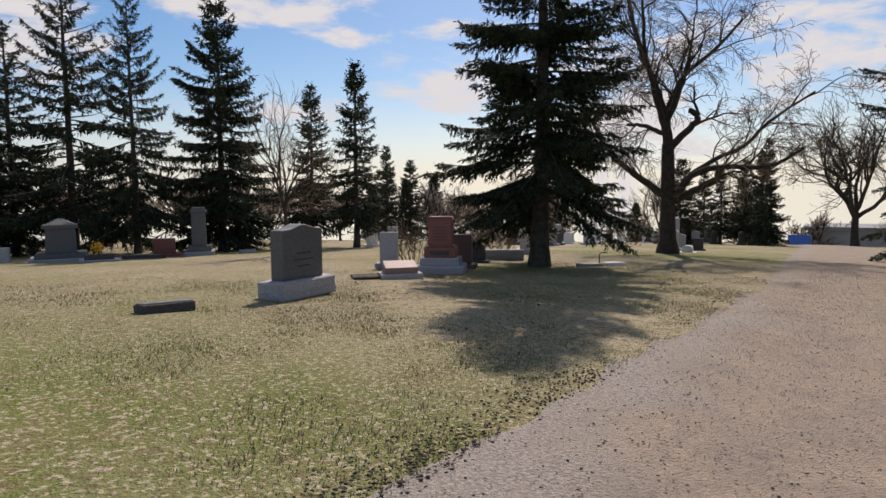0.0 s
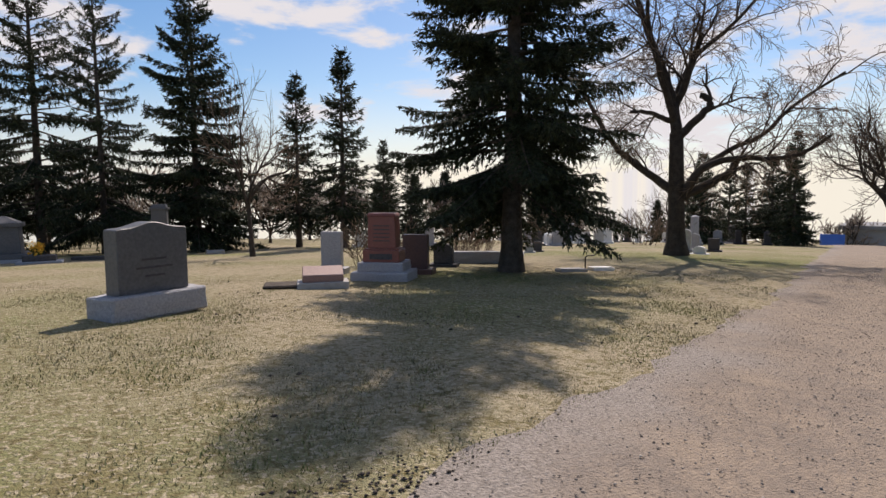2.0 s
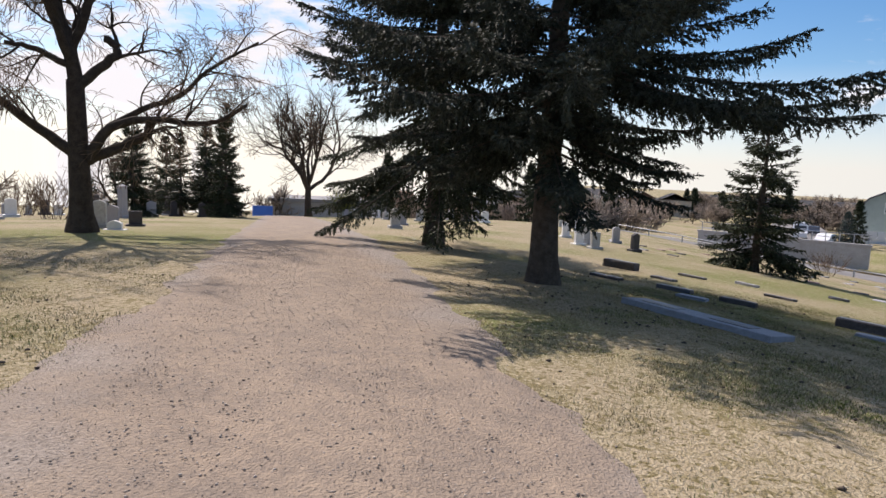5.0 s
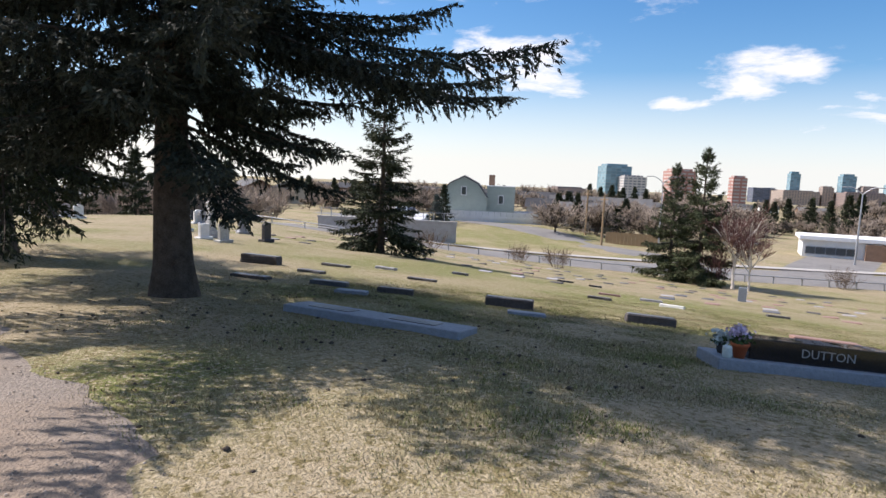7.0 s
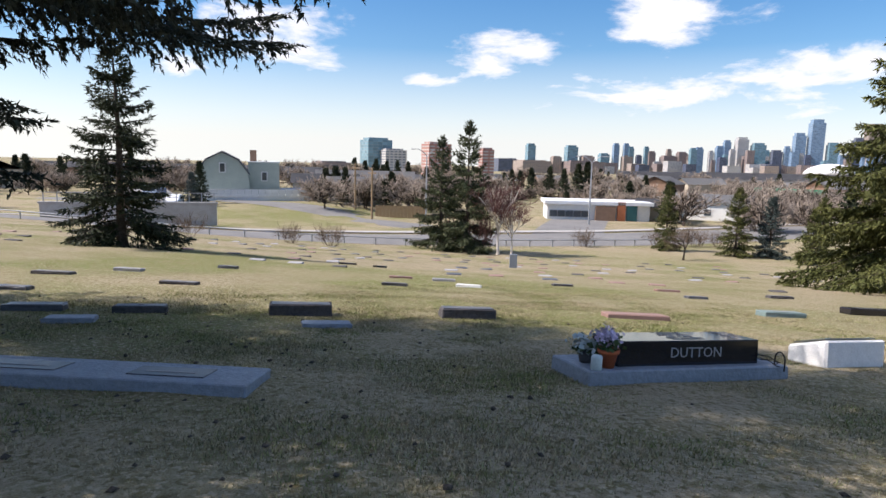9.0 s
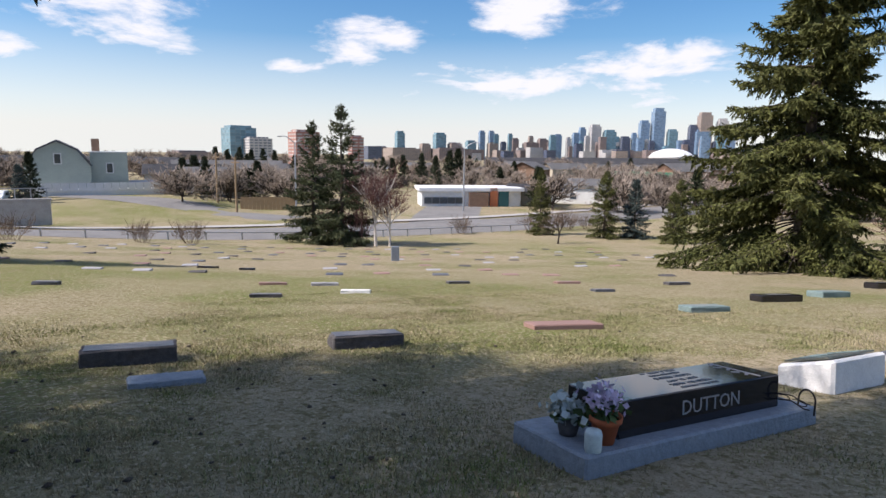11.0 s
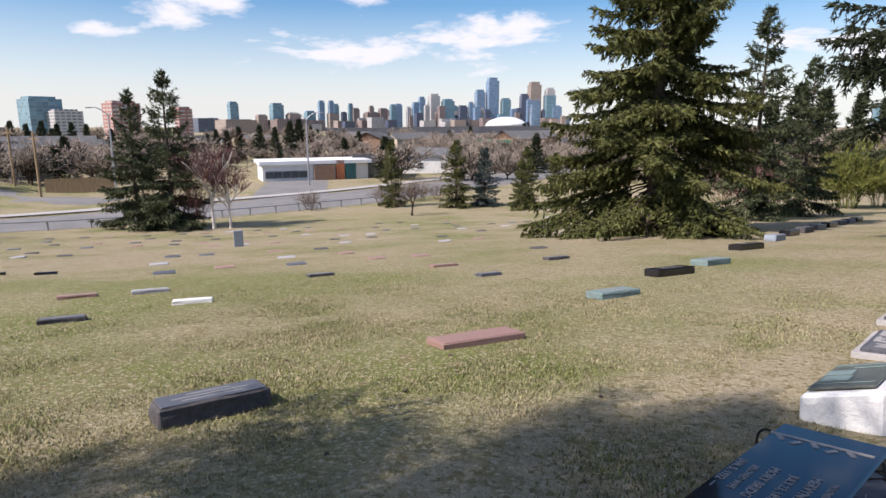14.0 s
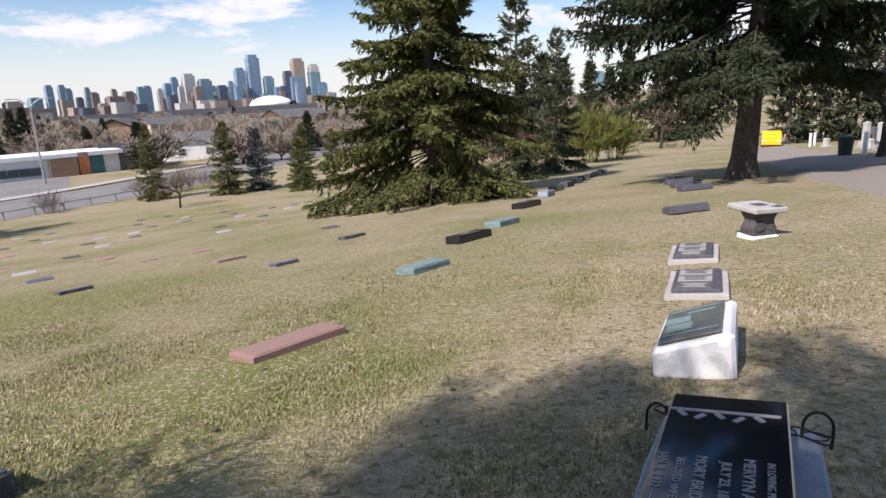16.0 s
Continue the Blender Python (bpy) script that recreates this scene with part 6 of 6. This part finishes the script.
dome = thing("arena_dome", (x, y, gz(x, y)), "white saddle-shaped arena roof", "arena")
part("drum", lathe([(52, 0), (53, 10), (50, 14)], 32), CONCRETE, dome)
part("roof", lathe([(51, 13.9), (46, 20), (36, 27), (22, 32), (8, 34), (0.5, 34.3)], 32), ROOF_WHITE, dome, smooth=True)
x, y = spot(24.5, 92, (2.7, 5.3))
hall = thing("far_hall", (x, y, gz(x, y) - 1), "grey-green flat-roofed building past the crest", "building", turn=24.5)
part("wall", box((10, 16, 5.2)), PAINT_GREY, hall)
part("roof", box((11, 17, 0.5), (0, 0, 5.198)), ROOF_GREY, hall)
part("upper_wall", box((7, 7, 7.0), (2, -8, 0)), BRICK_BROWN, hall)
x, y = spot(30.5, 74, (2.7, 5.3))
sign = thing("blue_sign", (x, y, gz(x, y)), "blue sign board past the crest of the lane", "sign", turn=120)
part("board", box((2.2, 0.1, 1.2), (0, 0, 0.9), 0.02), SIGN_BLUE, sign)
for sx in (-0.8, 0.8):
    part("post", box((0.1, 0.1, 0.95), (sx, 0, 0)), STEEL, sign)


def street_lamp(at, turn, h=9.0):
    t = thing("street_lamp", (at[0], at[1], gz(*at)), "tall galvanised street lamp with a curved double arm", "street lamp", "street lamps", turn)
    zs = np.linspace(0, h, 8)
    v, f = tubes([(np.stack([0 * zs, 0 * zs, zs], 1), np.linspace(0.13, 0.07, 8))], 8)
    mesh_object("pole", v, f, STEEL, t)
    for sg in (-1, 1):
        u = np.linspace(0, 1, 8)
        v, f = tubes([(np.stack([sg * 1.7 * u, 0 * u, h + 0.9 * np.sin(u * 1.9)], 1), np.linspace(0.06, 0.045, 8))], 6)
        mesh_object("arm", v, f, STEEL, t)
        part("lamp_head", box((0.6, 0.24, 0.12), (sg * 1.9, 0, h + 0.8), 0.03), STEEL, t)


street_lamp((59.5, -67.0), 30, 8.6)
street_lamp((74.0, -49.4), 60, 9.0)
for x, y in ((78.5, -43.5), (88, -47)):
    t = thing("utility_pole", (x, y, gz(x, y)), "brown timber utility pole", "utility pole", "utility poles")
    v, f = tubes([(np.array([(0, 0, 0), (0, 0, 4), (0, 0, 7)]), np.array([0.16, 0.14, 0.11]))], 8)
    mesh_object("pole", v, f, WOOD, t)
    part("crossarm", box((1.8, 0.1, 0.12), (0, 0, 6.3)), WOOD, t)
x, y = spot(-37.0, 86)
fence = thing("timber_fence", (x, y, gz(x, y)), "weathered board fence of a back yard", "fence", turn=45)
for k in range(14):
    part("board", box((0.5, 0.06, 1.8), (-3.6 + 0.53 * k, 0, 0)), WOOD, fence)
# guard rail along the near side of the street
rail = thing("guard_rail", (0, 0, 0), "low steel guard rail beside the street", "guard rail")
gp = np.array([(s[0] - 5.4, s[1] + 2.0) for s in STREET[1:7]])
gs = np.linspace(0, 1, 60)
gi = np.linspace(0, 1, len(gp))
gx, gy = np.interp(gs, gi, gp[:, 0]), np.interp(gs, gi, gp[:, 1])
gzz = ground_z(gx, gy)
v, f = tubes([(np.stack([gx, gy, gzz + 0.62], 1), np.full(60, 0.05))], 6)
mesh_object("beam", v, f, STEEL, rail)
for k in range(0, 60, 2):
    part("post", box((0.1, 0.1, 0.6), (gx[k], gy[k], gzz[k])), STEEL, rail)

# bin, posts and old stones beside the lane end
t = thing("litter_bin", (-6.3, -28.5, gz(-6.3, -28.5)), "dark green litter bin beside a white post", "litter bin")
part("bin", lathe([(0.28, 0), (0.34, 0.85), (0.36, 0.9), (0.30, 0.92)], 14), BIN_GREEN, t)
for k, (x, y, h) in enumerate(((-6.9, -28.0, 1.1), (-18.7, -53.8, 1.2), (-17.9, -53.0, 1.2))):
    t = thing("white_post", (x, y, gz(x, y) - 0.05), "white painted wooden post beside the lane", "post", "white posts")
    part("post", box((0.16, 0.16, h), bevel=0.02), WHITE_STONE, t)
for k, (x, y, h) in enumerate(((-14.7, -40.5, 1.7), (-15.6, -41.2, 1.3), (-16.6, -42.0, 1.6), (-12.8, -37.0, 0.6), (-11.0, -33.0, 0.5), (-17.0, -49.0, 0.7))):
    pillar((x, y), 20, 0.34, h, (MARBLE, GRANITE, MARBLE)[k % 3], "old marble monument beside the lane", ("pyramid", "flat")[k % 2])

# ---- fine ground cover ----
def scatter_blades(name, count, xr, yr, keep, size, mat, label, category, seed, width=0.16):
    r = np.random.default_rng(seed)
    X, Y = r.uniform(*xr, count), r.uniform(*yr, count)
    mx, my = (xr[0] + xr[1]) / 2, (yr[0] + yr[1]) / 2
    e = np.maximum(np.abs(X - mx) / (xr[1] - xr[0]), np.abs(Y - my) / (yr[1] - yr[0])) * 2
    ok = keep(X, Y) & (r.random(count) > np.clip((e - 0.45) / 0.55, 0, 1) ** 0.8)
    X, Y = X[ok], Y[ok]
    n = len(X)
    P = np.stack([X, Y, ground_z(X, Y) - 0.03], 1)
    a = r.uniform(0, 2 * math.pi, n)
    h = size * r.uniform(0.5, 1.3, n)
    tip = P + np.stack([np.cos(a) * h * 0.7, np.sin(a) * h * 0.7, h], 1)
    sd = np.stack([-np.sin(a), np.cos(a), 0 * a], 1) * (h * width)[:, None]
    V = np.stack([P - sd, P + sd, tip], 1).reshape(-1, 3)
    ob = mesh_object(name, V, np.arange(3 * n).reshape(-1, 3), mat)
    tagged(ob, label, category, kind="stuff")


def off_lane(X, Y, margin=0.1):
    d = np.full(len(X), 1e9)
    for k in range(0, len(lane_m), 2):
        d = np.minimum(d, np.hypot(X - lane_m[k, 0], Y - lane_m[k, 1]) - lane_h[k])
    for k in range(0, len(fork_m), 2):
        d = np.minimum(d, np.hypot(X - fork_m[k, 0], Y - fork_m[k, 1]) - fork_h[k])
    return d


scatter_blades("grass", 420000, (-5, 14), (2.5, 17), lambda X, Y: off_lane(X, Y) > -0.25 * np.sin(X * 5) ** 2, 0.025, BLADE, "short dry grass blades", "grass", 1)
scatter_blades("grass", 950000, (7, 20), (-9, 7.5), lambda X, Y: off_lane(X, Y) > 0.0, 0.027, BLADE, "short dry grass blades", "grass", 2)


def pebbles(count, seed):
    r = np.random.default_rng(seed)
    k = r.integers(int(60), len(lane_m) - 60, count * 3)
    c = lane_m[k]
    ok = np.hypot(c[:, 0] - 6, c[:, 1] - 6) < 13
    k = k[ok][:count]
    n = len(k)
    u = r.uniform(-1.02, 1.02, n)
    XY = lane_m[k] + lane_n[k] * (u * lane_h[k])[:, None] + r.normal(0, 0.12, (n, 2))
    s = 0.004 + 0.008 * r.random(n) ** 4
    Z = ground_z(XY[:, 0], XY[:, 1]) + 0.028 - 0.055 * np.abs(u) ** 6 + s * 0.1
    octa = np.array([(1, 0, 0), (0, 1, 0), (-1, 0, 0), (0, -1, 0), (0, 0, 0.7), (0, 0, -0.5)], float)
    V = np.stack([XY[:, 0], XY[:, 1], Z], 1)[:, None] + octa[None] * s[:, None, None] * r.uniform(0.6, 1.3, (n, 6, 1))
    tri = np.array([(0, 1, 4), (1, 2, 4), (2, 3, 4), (3, 0, 4), (1, 0, 5), (2, 1, 5), (3, 2, 5), (0, 3, 5)])
    F = (np.arange(n)[:, None, None] * 6 + tri[None]).reshape(-1, 3)
    ob = mesh_object("gravel", V.reshape(-1, 3), F, PEBBLE)
    tagged(ob, "loose grey and tan gravel stones", "gravel", kind="stuff")


pebbles(42000, 9)


def clods(name, count, place, size, mat, label, category, seed):
    """Loose lumps lying on the ground."""
    r = np.random.default_rng(seed)
    XY = place(r, count)
    n = len(XY)
    sz = size * r.uniform(0.5, 1.4, n)
    octa = np.array([(1, 0, 0), (0, 1, 0), (-1, 0, 0), (0, -1, 0), (0, 0, 0.6), (0, 0, -0.5)], float)
    V = np.stack([XY[:, 0], XY[:, 1], ground_z(XY[:, 0], XY[:, 1]) - 0.012 + sz * 0.25], 1)[:, None] + octa[None] * sz[:, None, None] * r.uniform(0.6, 1.4, (n, 6, 1))
    tri = np.array([(0, 1, 4), (1, 2, 4), (2, 3, 4), (3, 0, 4), (1, 0, 5), (2, 1, 5), (3, 2, 5), (0, 3, 5)])
    ob = mesh_object(name, V.reshape(-1, 3), (np.arange(n)[:, None, None] * 6 + tri[None]).reshape(-1, 3), mat)
    tagged(ob, label, category, kind="stuff")


near = [k for k in range(len(lane_m)) if -3 < lane_m[k, 0] < 3.6]
clods("soil_clods", 1900, lambda r, n: (lambda k: lane_m[k] + r.normal(0, 0.22, (n, 2)) * np.abs(np.roll(lane_n[k], 1, axis=1)) + lane_n[k] * (lane_h[k] + 0.04 + np.abs(r.normal(0, 0.07, n)))[:, None])(r.choice(near, n)), 0.011, BARK, "crumbled dark soil along the lane edge", "soil", 3)
clods("pine_cones", 260, lambda r, n: np.stack([r.uniform(2, 15, n), r.uniform(6, 16, n)], 1), 0.017, BARK, "fallen spruce cones scattered on the lawn", "pine cones", 4)
clods("pine_cones", 300, lambda r, n: np.stack([r.normal(13.5, 2.5, n), r.normal(4.5, 2.5, n)], 1), 0.022, BARK, "fallen spruce cones under the big spruce", "pine cones", 5)
